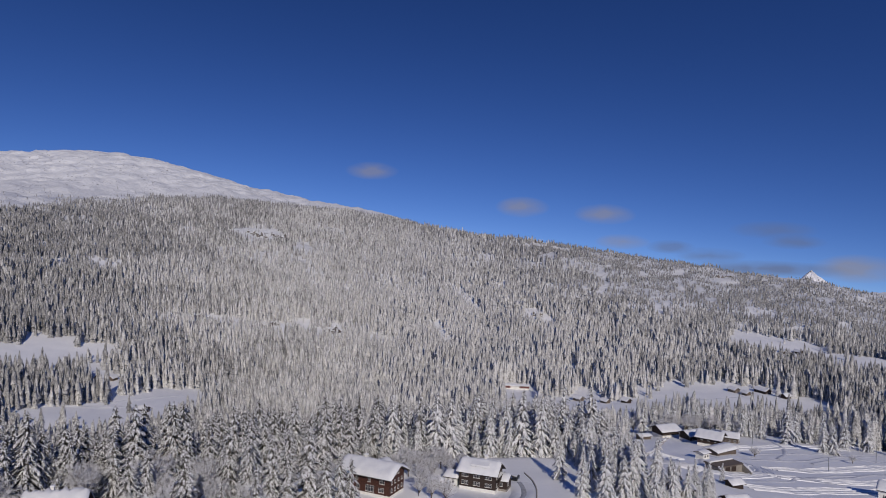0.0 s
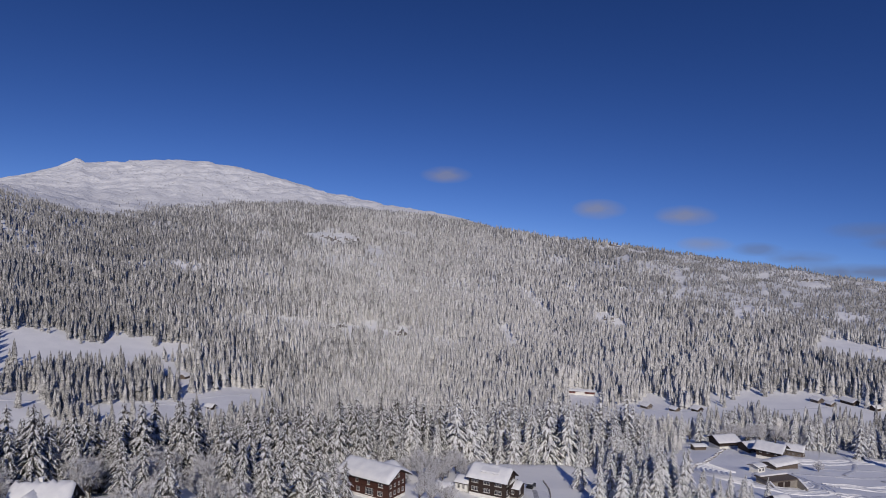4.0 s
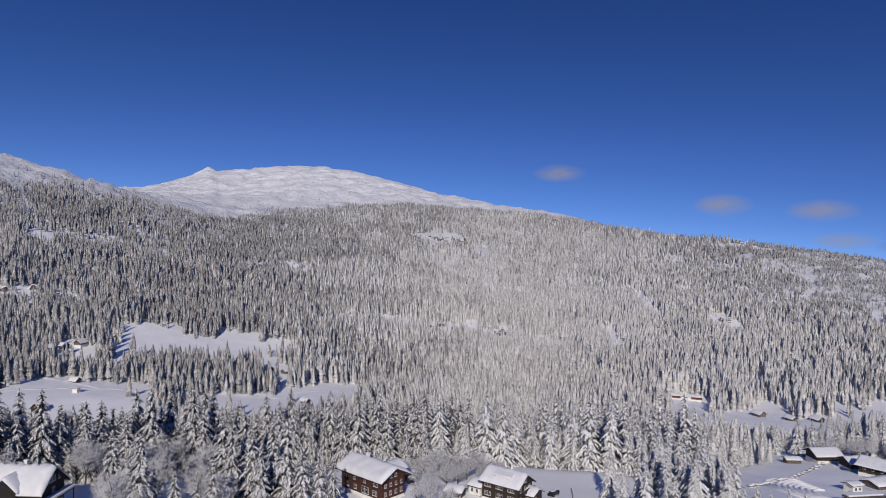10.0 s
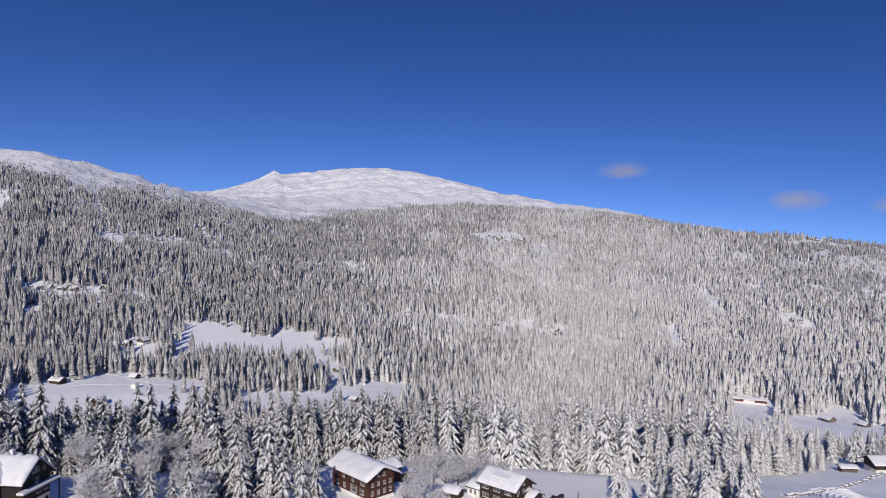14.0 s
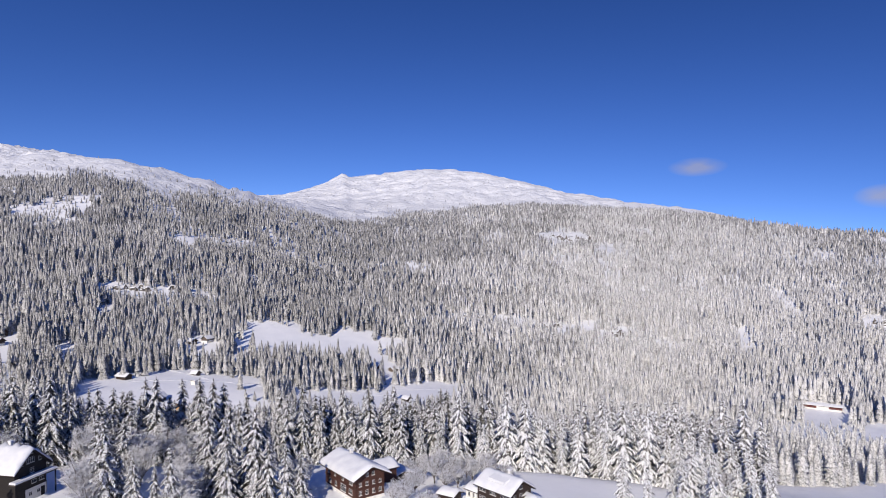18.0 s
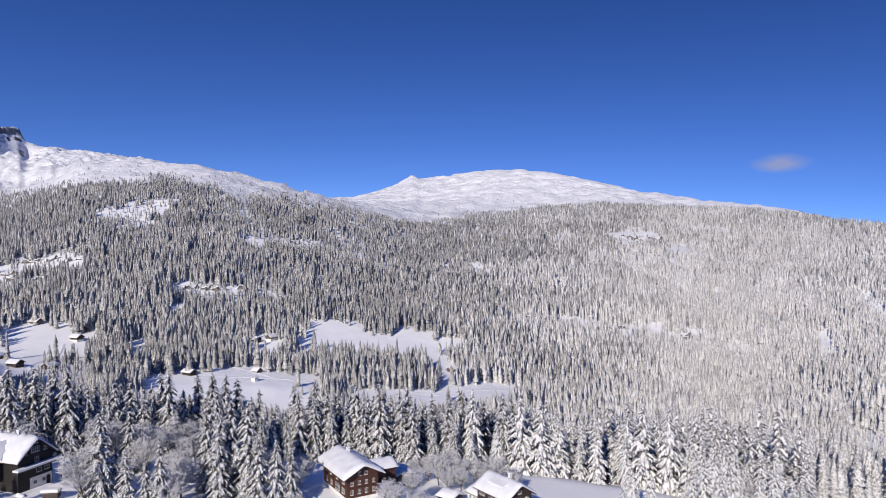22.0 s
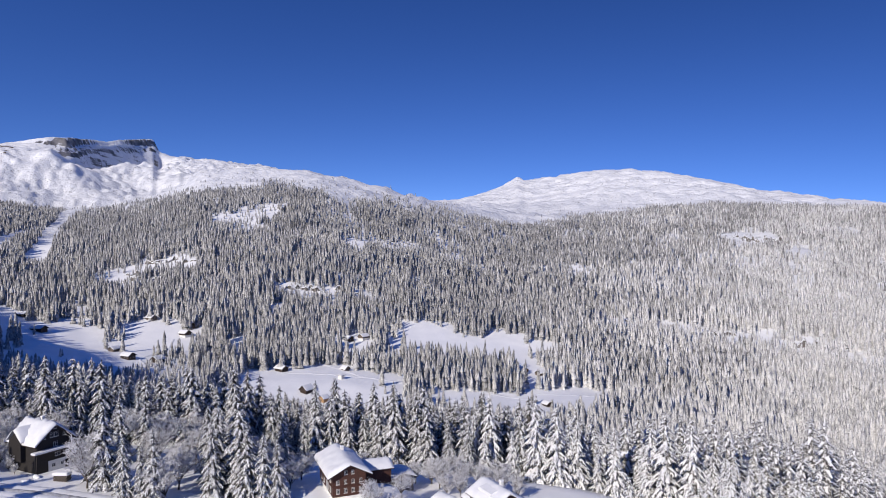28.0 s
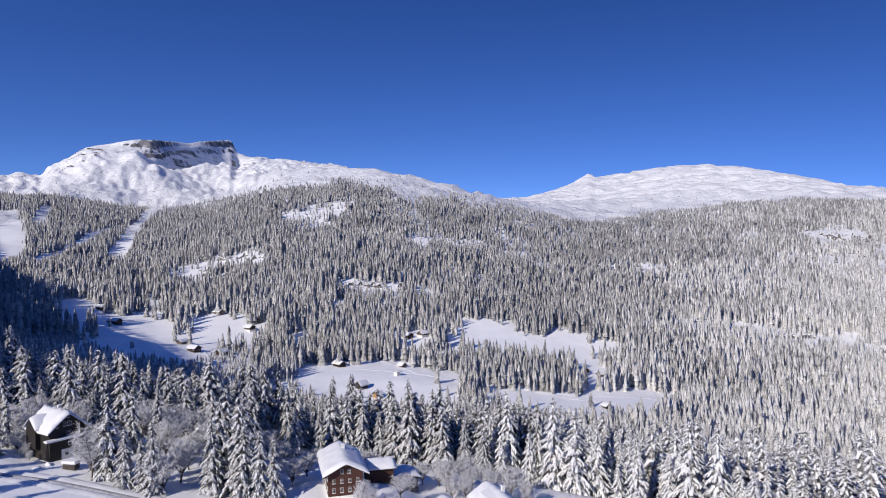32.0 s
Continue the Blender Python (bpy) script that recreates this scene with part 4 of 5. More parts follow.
def black_villa():
    """The tall dark house with steep roof, porch roof and white garage base."""
    yaw = 15.0
    g = 4.7
    h = gable_house("villa", "tall dark timber villa, steep snow roof, white garage base", "house", -78.8, 140.6, g, yaw, 11.0, 8.8, 7.6, 3.7, WOOD_BLACK,
                    over=0.9, base=2.9, snow=0.7, base_mat=WOOD_BLACK, deep=4.0, seed=4.1)
    hl, hw = 5.5, 4.4
    bm = bmesh.new()
    box(bm, hl - 0.5, hl + 0.12, -1.6, hw - 0.1, 0.0, 2.7)
    part("garage_wall", bm, PLASTER, h, "white plastered garage wall")
    for u in (-0.3, 2.0):
        window(h, "+x", u, 1.1, 0.9, 0.8, hl + 0.1, hw)
    bm = bmesh.new()
    box(bm, hl + 0.1, hl + 0.2, 2.7, 3.7, 0.0, 2.1)
    part("door", bm, WOOD_BLACK, h, "dark plank door")
    for u in (-0.6, 0.5):
        window(h, "+x", u, 8.4, 1.0, 1.2, hl, hw)
    window(h, "+x", 0.0, 10.4, 1.1, 0.7, hl, hw)
    for u in (-2.6, 2.6):
        window(h, "+x", u, 8.3, 0.8, 0.9, hl, hw)
    window(h, "+x", 0.3, 6.1, 1.1, 1.1, hl, hw)
    for u in (0.8, 3.0):
        window(h, "+x", u, 3.6, 1.3, 1.2, hl, hw)
    bm = bmesh.new()
    prism(bm, [(-5.9, 5.1), (5.9, 5.1), (5.9, 5.3), (-5.9, 5.3)], hl, hl + 1.7)
    r = part("porch_roof", bm, CLAY, h)
    bm = bmesh.new()
    box(bm, hl - 0.05, hl + 1.8, -6.0, 6.0, 5.3, 5.85, 0.25)
    part("snow_cover", bm, SNOW, r)
    for u in (-5.6, 5.6):
        bm = bmesh.new()
        box(bm, hl + 1.3, hl + 1.5, u - 0.12, u + 0.12, 0, 5.1)
        part("post", bm, WOOD_BLACK, h)
    chimney(h, -1.0, 1.2, 10.2, 12.3, 0.7)
    # cross gable on the valley side
    bm = bmesh.new()
    prism(bm, [(-2.4, 2.9), (2.4, 2.9), (2.4, 8.0), (0, 9.8), (-2.4, 8.0)], 0, 5.6)
    bm.transform(Matrix.Translation((-1.5, 0, 0)) @ Matrix.Rotation(radians(-90), 4, "Z"))
    c = part("cross_gable", bm, WOOD_BLACK, h)
    bm = bmesh.new()
    snow_roof(bm, 6.0, 6.2, 7.7, 2.9, 0.6, 5.0)
    bm.transform(Matrix.Translation((-1.5, 0, 0)) @ Matrix.Rotation(radians(-90), 4, "Z") @ Matrix.Translation((3.0, 0, 0)))
    part("snow_cover", bm, SNOW, c)
    return h


red_farmhouse()
dark_chalet()
black_villa()
fy = math.degrees(math.atan2(-0.44, 0.90))
an = gable_house("annex", "timber annex with a bright snow roof behind the farmhouse", "house wing", -16.3, 197.5, 0.4, fy + 90, 6.4, 5.0, 3.9, 1.2, WOOD_RED, over=0.6, snow=0.6, deep=4.0, seed=6.0)
window(an, "+x", 0.0, 1.3, 0.9, 1.1, 3.2, 2.5)
gr = gable_house("garage", "low grey timber garage with three windows under deep snow", "garage", -16.5, 205.6, -2.6, fy, 6.2, 5.6, 2.9, 0.8, WOOD_GREY, over=0.7, snow=0.6, deep=4.0, seed=7.0)
for u in (-1.2, 0.0, 1.2):
    window(gr, "+x", u, 1.0, 0.9, 1.2, 3.1, 2.8)


gable_house("shed", "small dark woodshed under a deep cushion of snow between the houses", "shed", -0.5, 205.5, -4.7, fy + 20, 4.6, 3.8, 2.0, 0.7, WOOD_DARK, over=0.5, snow=0.7, deep=3.0, seed=8.0)


# ---- the hamlet and the farms over the valley ----
def hut(x, y, yaw, length, width, wall, rise, mat, label, name="hut", category="hut", rows=1, base=0.0, snow=0.34, lift=0.3, cols=3, group="", over=None):
    far = math.hypot(x - HUB[0], y - HUB[1]) > 500
    rise = rise * 1.2
    if far and length < 30:  # farm buildings turn a gable towards the valley
        length, width, wall, yaw = length * 0.86, width * 0.86, wall * 0.9, math.degrees(math.atan2(HUB[1] - y, HUB[0] - x)) + (40 if int(x + y) % 3 else -38)
    h = gable_house(name, label, category, x, y, ground_z(x, y) + lift, yaw, length, width, wall, rise, mat, over=over or (1.3 if far else 0.8), base=base, snow=snow,
                    base_mat=PLASTER if base else mat, deep=5.0, seed=x * 0.37 + y * 0.11, group=group)
    for k in range(rows):
        z = 0.9 + 2.4 * k
        for c in range(cols):
            u = (c - (cols - 1) / 2) * length / (cols + 0.3)
            window(h, "-y", u, z, 1.2, 1.1, length / 2, width / 2)
        for u in (-width * 0.22, width * 0.22):
            window(h, "+x", u, z, 1.1, 1.1, length / 2, width / 2)
    return h


HAM = "houses of the hamlet"
hut(138, 413, 20, 12, 10, 4.4, 1.9, WOOD_DARK, "dark timber house with broad white roof by the hamlet", "house", "house", 1, 1.6, group=HAM, over=1.5)
hut(149, 399, 22, 11, 9, 3.8, 1.6, WOOD_DARK, "dark timber barn house with snow roof", "house", "house", 1, 1.0, group=HAM, over=1.2)
v = hut(154, 384, -35, 12, 11, 5.2, 2.2, WOOD_DARK, "broad dark chalet with balconies and snow roof", "house", "house", 2, 1.6, group=HAM, over=1.5)
balcony(v, "+x", -5.0, 5.0, 2.9, 6.0, 1.1, WOOD_GREY)
hut(172, 400, -30, 9, 7, 3.4, 1.8, WOOD_GREY, "small grey house beside the broad chalet", "house", "house", 1, group=HAM)
hut(150, 361, 33, 16, 8, 2.0, 1.0, WOOD_GREY, "long low shed buried in drifted snow", "shed", "shed", 0, group=HAM, snow=0.9)
hut(132, 339, 35, 5, 4.5, 3.0, 0.5, PLASTER, "small white plastered outbuilding with flat snow roof", "house", "house", 1, group=HAM, cols=2)
hut(81, 226, 10, 6.5, 5, 2.0, 1.2, WOOD_GREY, "low cabin half buried in snow", "cabin", "cabin", 1, cols=2)
hut(98, 222, 8, 7, 6, 1.8, 1.3, WOOD_DARK, "dark cabin with bright snow roof", "cabin", "cabin", 1)
hut(184, 272, -40, 11, 9, 4.0, 1.9, PLASTER, "white plastered house with a wide snowy roof", "house", "house", 2, group=HAM)
hut(119, 228, 8, 8, 5, 1.2, 0.8, WOOD_DARK, "small dark shed under deep snow", "shed", "shed", 0, snow=0.8)
hut(122, 404, 15, 7, 4.5, 2.0, 0.6, WOOD_GREY, "low shed at the edge of the snow field", "shed", "shed", 0, cols=1)
hut(112, 256, 20, 5, 4, 1.6, 0.9, WOOD_DARK, "tiny hut between young spruces", "hut", "hut", 0)
# over the valley
lodge = hut(101, 922, -4, 40, 9, 4.2, 1.2, RED_PAINT, "long red building with white middle part under snow", "lodge", "lodge", 1, 1.0, cols=9)
bm = bmesh.new()
box(bm, -5.0, 7.0, -4.72, -4.4, 0.2, 4.4)
part("middle_bay", bm, PLASTER, lodge, "white plastered middle part")
hut(58, 945, 5, 16, 10, 5.0, 2.6, WOOD_GREY, "grey house above the red lodge", "house", "house", 1)
FIELD = "farms by the far fields"
hut(176, 858, -20, 13, 10, 3.8, 2.4, WOOD_GREY, "grey farmhouse at the far field's edge", "house", "house", 2, group=FIELD)
hut(206, 843, 10, 12, 8, 3.2, 2.0, WOOD_GREY, "low barn beside the track", "barn", "barn", 0, group=FIELD)
hut(232, 935, 0, 15, 10, 4.6, 2.4, WOOD_GREY, "snow-roofed barn near the wood", "barn", "barn", 1, group=FIELD)
hut(233, 848, -20, 12, 9, 3.6, 2.2, WOOD_DARK, "dark barn beside the field", "barn", "barn", 0, group=FIELD)
hut(400, 925, 0, 15, 10, 4.0, 2.2, WOOD_GREY, "weathered barn on the far field", "barn", "barn", 1, group=FIELD)
hut(436, 918, 10, 24, 11, 4.0, 2.4, WOOD_DARK, "long dark barn with white roof", "barn", "barn", 1, group=FIELD)
hut(452, 886, 5, 15, 9, 4.0, 2.2, WOOD_DARK, "dark hay barn in the snow", "barn", "barn", 0, group=FIELD)
hut(408, 905, 10, 11, 8, 3.2, 1.8, WOOD_GREY, "small barn half hidden by drifts", "barn", "barn", 0, group=FIELD)
MEADOW = "huts on the meadow"
hut(-513, 500, 30, 15, 9, 3.6, 2.0, WOOD_DARK, "dark hay barn with white roof on the meadow", "barn", "barn", 0, group=MEADOW)
hut(-432, 474, 60, 11, 9, 3.6, 3.0, WOOD_DARK, "dark barn with a steep snowy roof", "barn", "barn", 0, group=MEADOW)
hut(-405, 474, -20, 8, 7, 3.8, 2.0, WOOD_PALE, "small barn of pale new timber", "barn", "barn", 0, group=MEADOW, snow=0.4)
hut(-449, 530, 40, 5.5, 5.5, 4.2, 0.5, PLASTER, "small white hut with a dark doorway", "hut", "hut", 0, group=MEADOW)
hut(-482, 562, 40, 9, 7, 2.6, 2.2, WOOD_GREY, "grey hut beside a young spruce", "hut", "hut", 0, group=MEADOW)
hut(-293, 676, 20, 10, 7, 3.0, 1.8, WOOD_DARK, "lonely dark hut at the edge of the wood", "hut", "hut", 0, group=MEADOW)
hut(-396, 772, 30, 18, 10, 4.2, 2.6, WOOD_RED, "brown farmhouse in a small clearing", "house", "house", 1, 1.0, group=MEADOW)
hut(-378, 786, 30, 12, 8, 3.2, 2.0, WOOD_GREY, "grey barn behind the farmhouse", "barn", "barn", 0, group=MEADOW)
hut(-600, 664, 35, 11, 9, 4.0, 2.4, WOOD_DARK, "dark farmhouse on the upper meadow", "house", "house", 1, group=MEADOW)
hut(-594, 684, 35, 15, 10, 4.6, 2.6, WOOD_GREY, "farmhouse with pale gable on the upper meadow", "house", "house", 1, 1.5, group=MEADOW)
hut(-578, 697, 35, 10, 8, 3.4, 2.2, WOOD_DARK, "dark barn next to the farmhouse", "barn", "barn", 0, group=MEADOW)
hut(-531, 699, 35, 10, 7, 3.0, 2.0, WOOD_DARK, "dark hut by the wood's edge", "hut", "hut", 0, group=MEADOW)
hut(597, 1186, 10, 14, 9, 4.0, 2.4, WOOD_DARK, "dark barn high on the side valley meadow", "barn", "barn", 0, group=FIELD)
hut(622, 1182, 10, 18, 9, 4.0, 2.4, WOOD_DARK, "long dark barn high on the side valley meadow", "barn", "barn", 0, group=FIELD)
LEFT = "houses on the shaded side"
hut(-706, 488, 25, 14, 10, 4.6, 2.6, WOOD_DARK, "dark farmhouse in the side valley", "house", "house", 1, 1.0, group=LEFT)
hut(-730, 506, 25, 13, 9, 4.2, 2.4, WOOD_DARK, "dark house above the farm", "house", "house", 1, group=LEFT)
hut(-780, 478, 25, 14, 9, 3.6, 2.2, WOOD_GREY, "grey barn by the wood", "barn", "barn", 0, group=LEFT)
hut(-780, 346, 15, 20, 10, 3.8, 2.2, WOOD_DARK, "long dark barn on the shaded field", "barn", "barn", 0, group=LEFT)
hut(-860, 352, 15, 16, 10, 3.8, 2.2, WOOD_DARK, "dark barn high on the shaded field", "barn", "barn", 0, group=LEFT)
hut(-628, 386, 20, 15, 10, 4.2, 2.4, WOOD_DARK, "farmhouse at the foot of the shaded field", "house", "house", 1, group=LEFT)
hut(-606, 408, 40, 14, 9, 4.0, 2.4, WOOD_DARK, "dark barn among the trees", "barn", "barn", 0, group=LEFT)
hut(-680, 392, 10, 12, 8, 3.2, 2.0, WOOD_GREY, "grey hut by the field track", "hut", "hut", 0, group=LEFT)


# ---- single trees near the houses ----
def spruce(seed, tiers, per, rimed):
    sv, sf, nv, nf = spruce_parts(seed, tiers, per)
    top = new("spruce_tree")
    bm = bmesh.new()
    tube(bm, (0, 0, -0.04), (0, 0, 0.45), 0.016, 0.010, 7)
    tube(bm, (0, 0, 0.45), (0, 0, 0.985), 0.010, 0.0015, 6)
    part("trunk", bm, BARK, top)
    tagged(raw("crown", nv, nf, [PALE_NEEDLES if rimed else NEEDLES], parent=top, label="drooping boughs grey with rime" if rimed else "dark green drooping needle boughs"), kind="stuff")
    tagged(raw("snow_load", sv, sf, [BOUGH_SNOW if rimed else SHADED_THIN_SNOW], parent=top, label="thick white snow lying on the boughs"), kind="stuff")
    return tagged(top, "tall spruce white with rime and thick snow" if rimed else "tall dark spruce with drooping boughs loaded with snow", "tree", "spruces near the houses")


def bare_tree(seed, limbs, wide):
    """A leafless tree one metre high with a full rounded crown, every twig white with frost."""
    rng = np.random.default_rng(seed)
    top = new("bare_tree")
    thick, thin = bmesh.new(), []

    def shell(centre, reach):
        d = Vector(rng.normal(0, 1, 3)).normalized()
        d.z = abs(d.z) * 0.9 + 0.12 if rng.random() < 0.62 else d.z * 0.6
        return centre + Vector((d.x * wide, d.y * wide, d.z * 1.05)) * reach

    fork = Vector((rng.normal(0, 0.012), rng.normal(0, 0.012), rng.uniform(0.14, 0.22)))
    tube(thick, (0, 0, -0.03), fork, 0.017, 0.012, 6)
    for i in range(limbs):
        p = fork * rng.uniform(0.55, 1.0)
        q = shell(Vector((0, 0, 0.44)), rng.uniform(0.26, 0.38))
        mid = p.lerp(q, 0.5) + Vector((0, 0, 0.03))
        tube(thick, p, mid, 0.008, 0.0055, 5), tube(thick, mid, q, 0.0055, 0.0025, 4)
        for _ in range(11):
            b = p.lerp(mid, rng.uniform(0.4, 1.0)) if rng.random() < 0.35 else mid.lerp(q, rng.uniform(0.0, 1.0))
            e = b.lerp(shell(Vector((0, 0, 0.5)), rng.uniform(0.34, 0.48)), rng.uniform(0.4, 0.75))
            thin.append((b, e, 0.004))
            for _ in range(14):
                c = b.lerp(e, rng.uniform(0.15, 1.0))
                d = (e - b).normalized() + Vector(rng.normal(0, 0.75, 3)) + Vector((0, 0, 0.15))
                thin.append((c, c + d.normalized() * rng.uniform(0.04, 0.10), 0.0034))
    part("trunk", thick, BARK, top, "dark bare trunk and main limbs")
    vs, fs = [], []
    for p, q, rad in thin:
        d = (q - p).normalized()
        a = d.orthogonal().normalized() * rad
        b = d.cross(a)
        k = len(vs)
        for c, s in ((p, 1.0), (q, 0.5)):
            vs.extend([c + a * s, c - a * 0.5 * s + b * 0.87 * s, c - a * 0.5 * s - b * 0.87 * s])
        for m in range(3):
            n = (m + 1) % 3
            fs.append((k + m, k + n, k + 3 + n, k + 3 + m))
    raw("crown", [tuple(v) for v in vs], fs, [TWIGS], parent=top, label="fine branches white with hoar frost")
    return tagged(top, "leafless broad tree with hoar-frosted white branches", "tree", "frosted bare trees")


SPRUCES, RIMED = [[spruce(seed + k, t, p, rimed) for k, (t, p) in enumerate(((21, 9), (20, 9), (23, 8), (19, 9), (22, 9)))] for seed, rimed in ((40, False), (46, True))]
BARE = [bare_tree(60 + k, f, s) for k, (f, s) in enumerate(((10, 0.95), (11, 1.15), (9, 0.8), (10, 1.05)))]
used = set()


def set_tree(kinds, k, x, y, tall, wide=1.0, turn=0.0):
    m = Matrix.Translation((x, y, ground_z(x, y) - 0.2)) @ Matrix.Rotation(turn, 4, "Z")
    ob = kinds[k % len(kinds)]
    if ob.name in used:
        ob = copy_thing(ob, m)
    else:
        used.add(ob.name)
        ob.matrix_basis = m
    ob.scale = (tall * wide, tall * wide, tall)
    return ob


# single spruces that stand out: x, y, height
LONE = [(-32, 169, 24), (-27.4, 168, 18.5), (-24.3, 170.3, 17.5), (-21.8, 172.5, 15.5), (-47, 169, 20), (-38, 173, 22), (-36, 164, 18), (-53, 195, 14), (-71.4, 157, 17.5), (-69.5, 163, 16.5), (-54, 150, 12.5), (-54.5, 146.5, 21), (-47, 148, 14), (-40.5, 152, 17), (-49, 178, 22), (-53.7, 175, 21), (-43.5, 150.5, 12), (-103, 159, 19), (-41, 168, 21),
        (-84, 176, 19), (-70, 190, 20), (44, 205, 15), (50, 201, 16), (57, 207, 14), (48, 212, 16), (62, 214, 16), (66, 205, 13), (71, 219, 14), (55, 219, 17), (40, 222, 15)]
OUTER = [(80, 233, 11), (84, 236, 9), (88, 232, 12), (93, 236, 10), (97, 240, 8), (91, 227, 13), (86, 226, 10), (228, 440, 19), (233, 436, 17), (212, 413, 24), (219, 386, 19), (223, 383, 18), (191, 428, 21), (197, 431, 22), (184, 434, 21), (176, 450, 22), (169, 446, 22), (204, 430, 20), (162, 442, 20), (154, 446, 22), (147, 440, 19), (240, 424, 22), (226, 430, 21), (234, 428, 20), (250, 418, 21), (262, 414, 22), (274, 408, 20), (138, 436, 20), (130, 432, 21), (120, 436, 19), (78, 221, 9), (82, 222, 11), (85, 220, 8), (89, 223, 10), (243, 420, 15), (248, 424, 17), (72, 262, 12), (110, 262, 8),
         # the four at y 90 to 103 are unseen, added to cast shade on the lane
         (-452, 583, 14), (-462, 590, 16), (-468, 597, 15), (-58, 98, 22), (-48, 92, 24), (-66, 103, 20), (-40, 90, 22), (-82, 127, 15), (-88, 131, 13), (-78, 123, 11), (-95, 128, 15)]
rng = np.random.default_rng(5)
for k, (x, y, h) in enumerate(LONE + OUTER):
    set_tree(RIMED if polar(x, y)[0] < 24 else SPRUCES, k, x, y, h, rng.uniform(0.85, 1.05), rng.uniform(0, 6.28))
a, r = scatter(3, 84, 160, NEAR_END, 5.1, 4)
for az, d in zip(a, r):
    x, y = unpolar(az, d)
    set_tree(RIMED if az + rng.normal(0, 4) < 28 else SPRUCES, int(rng.integers(0, 5)), float(x), float(y), float((13.5 if az < 12 else 19.0) * np.clip(rng.lognormal(-0.04, 0.3), 0.4, 1.35)), rng.uniform(0.82, 1.05), rng.uniform(0, 6.28))
# frosted broad-leaved trees round the villa, the farmhouse and the hamlet
FROSTED = [(-59, 145.5, 16), (-55.5, 143.2, 13), (-45, 160, 13.5), (-39, 154, 12.5), (-64, 163, 13.5), (-72, 168, 15), (-60, 172, 13), (-80, 190, 15), (-62, 182, 14), (-92, 180, 15),
           (-1.5, 183.5, 10), (-5, 184.5, 7), (2.5, 187.5, 8), (-5, 195.5, 7.5), (-9, 213, 11), (-4.5, 211, 8), (-12, 204, 6), (-31, 182, 9), (-99, 137, 13), (-94, 137.5, 11), (-79.5, 133.5, 5), (-83, 132.5, 7), (-76, 134, 3.5), (-87, 134, 9),
           (-13, 214, 9), (-7, 218, 9.5), (-1, 220, 9), (3.5, 222, 8), (-11, 221, 10), (4.5, 216, 6.5), (-16, 211, 8), (-4, 223, 9), (8, 224, 8), (1, 226, 10),
           (-86, 164, 14), (-70, 152, 9), (-46, 178, 11), (-36, 189, 10), (-53, 165, 12), (-75, 180, 15), (-88, 170, 14)]
EDGE = [(-98, 172, 15), (-104, 182, 14), (-96, 150, 13), (-102, 142, 14), (-92, 136, 11), (-112, 150, 14), (-108, 160, 15), (-118, 164, 14), (-56, 188, 10), (-44, 186, 10), (167, 358, 7), (218, 357, 6), (158, 434, 14), (166, 436, 15),
        (143, 430, 13), (126, 440, 13), (-30, 203, 9), (-2, 213, 8), (-90, 190, 14), (60, 262, 11), (52, 270, 12), (84, 388, 13), (92, 398, 14), (78, 380, 12), (100, 405, 13), (176, 440, 15), (182, 436, 13), (190, 432, 12), (150, 436, 14), (-110, 196, 14), (-98, 204, 14)]
for k, (x, y, h) in enumerate(FROSTED + EDGE):
    set_tree(BARE, k, x, y, h, rng.uniform(0.95, 1.25), rng.uniform(0, 6.28))


# ---- roads, tracks and small things ----
def ribbon(name, points, width, lift, mat, label, category, crown=0.0):
    """A strip that follows the ground along a smooth line of points."""
    pts, line = [Vector((*p, 0)) for p in points], []
    for i in range(len(pts) - 1):
        p0, p1, p2, p3 = pts[max(i - 1, 0)], pts[i], pts[i + 1], pts[min(i + 2, len(pts) - 1)]
        n = max(3, int((p2 - p1).length / 1.5))
        for k in range(n):
            t = k / n
            line.append(0.5 * ((2 * p1) + (p2 - p0) * t + (2 * p0 - 5 * p1 + 4 * p2 - p3) * t * t + (3 * p1 - p0 - 3 * p2 + p3) * t ** 3))
    line.append(pts[-1])
    vs, fs, m = [], [], 5
    for i, c in enumerate(line):
        d = (line[min(i + 1, len(line) - 1)] - line[max(i - 1, 0)]).normalized()
        side = Vector((-d.y, d.x, 0))
        for j in range(m):
            u = j / (m - 1) * 2 - 1
            q = c + side * u * width / 2 * (1 + 0.3 * (crown > 0) * noise.noise(Vector((i * 0.45, j * 3.1, width))) + 0.08 * math.sin(i * 0.7 + j))
            vs.append((q.x, q.y, ground_z(q.x, q.y) + lift * (1 if abs(u) < 0.9 else -0.5) + crown * max(0.0, 1 - u * u) * (1 + 1.1 * noise.noise(Vector((i * 0.6, j * 1.3, lift * 50))) + 0.35 * math.sin(i * 1.1) * math.sin(i * 0.37))))
    for i in range(len(line) - 1):
        for j in range(m - 1):
            a = i * m + j
            fs.append((a, a + 1, a + m + 1, a + m))
    return tagged(raw(name, vs, [f[::-1] for f in fs], [mat], shade=True), label, category, kind="structure")


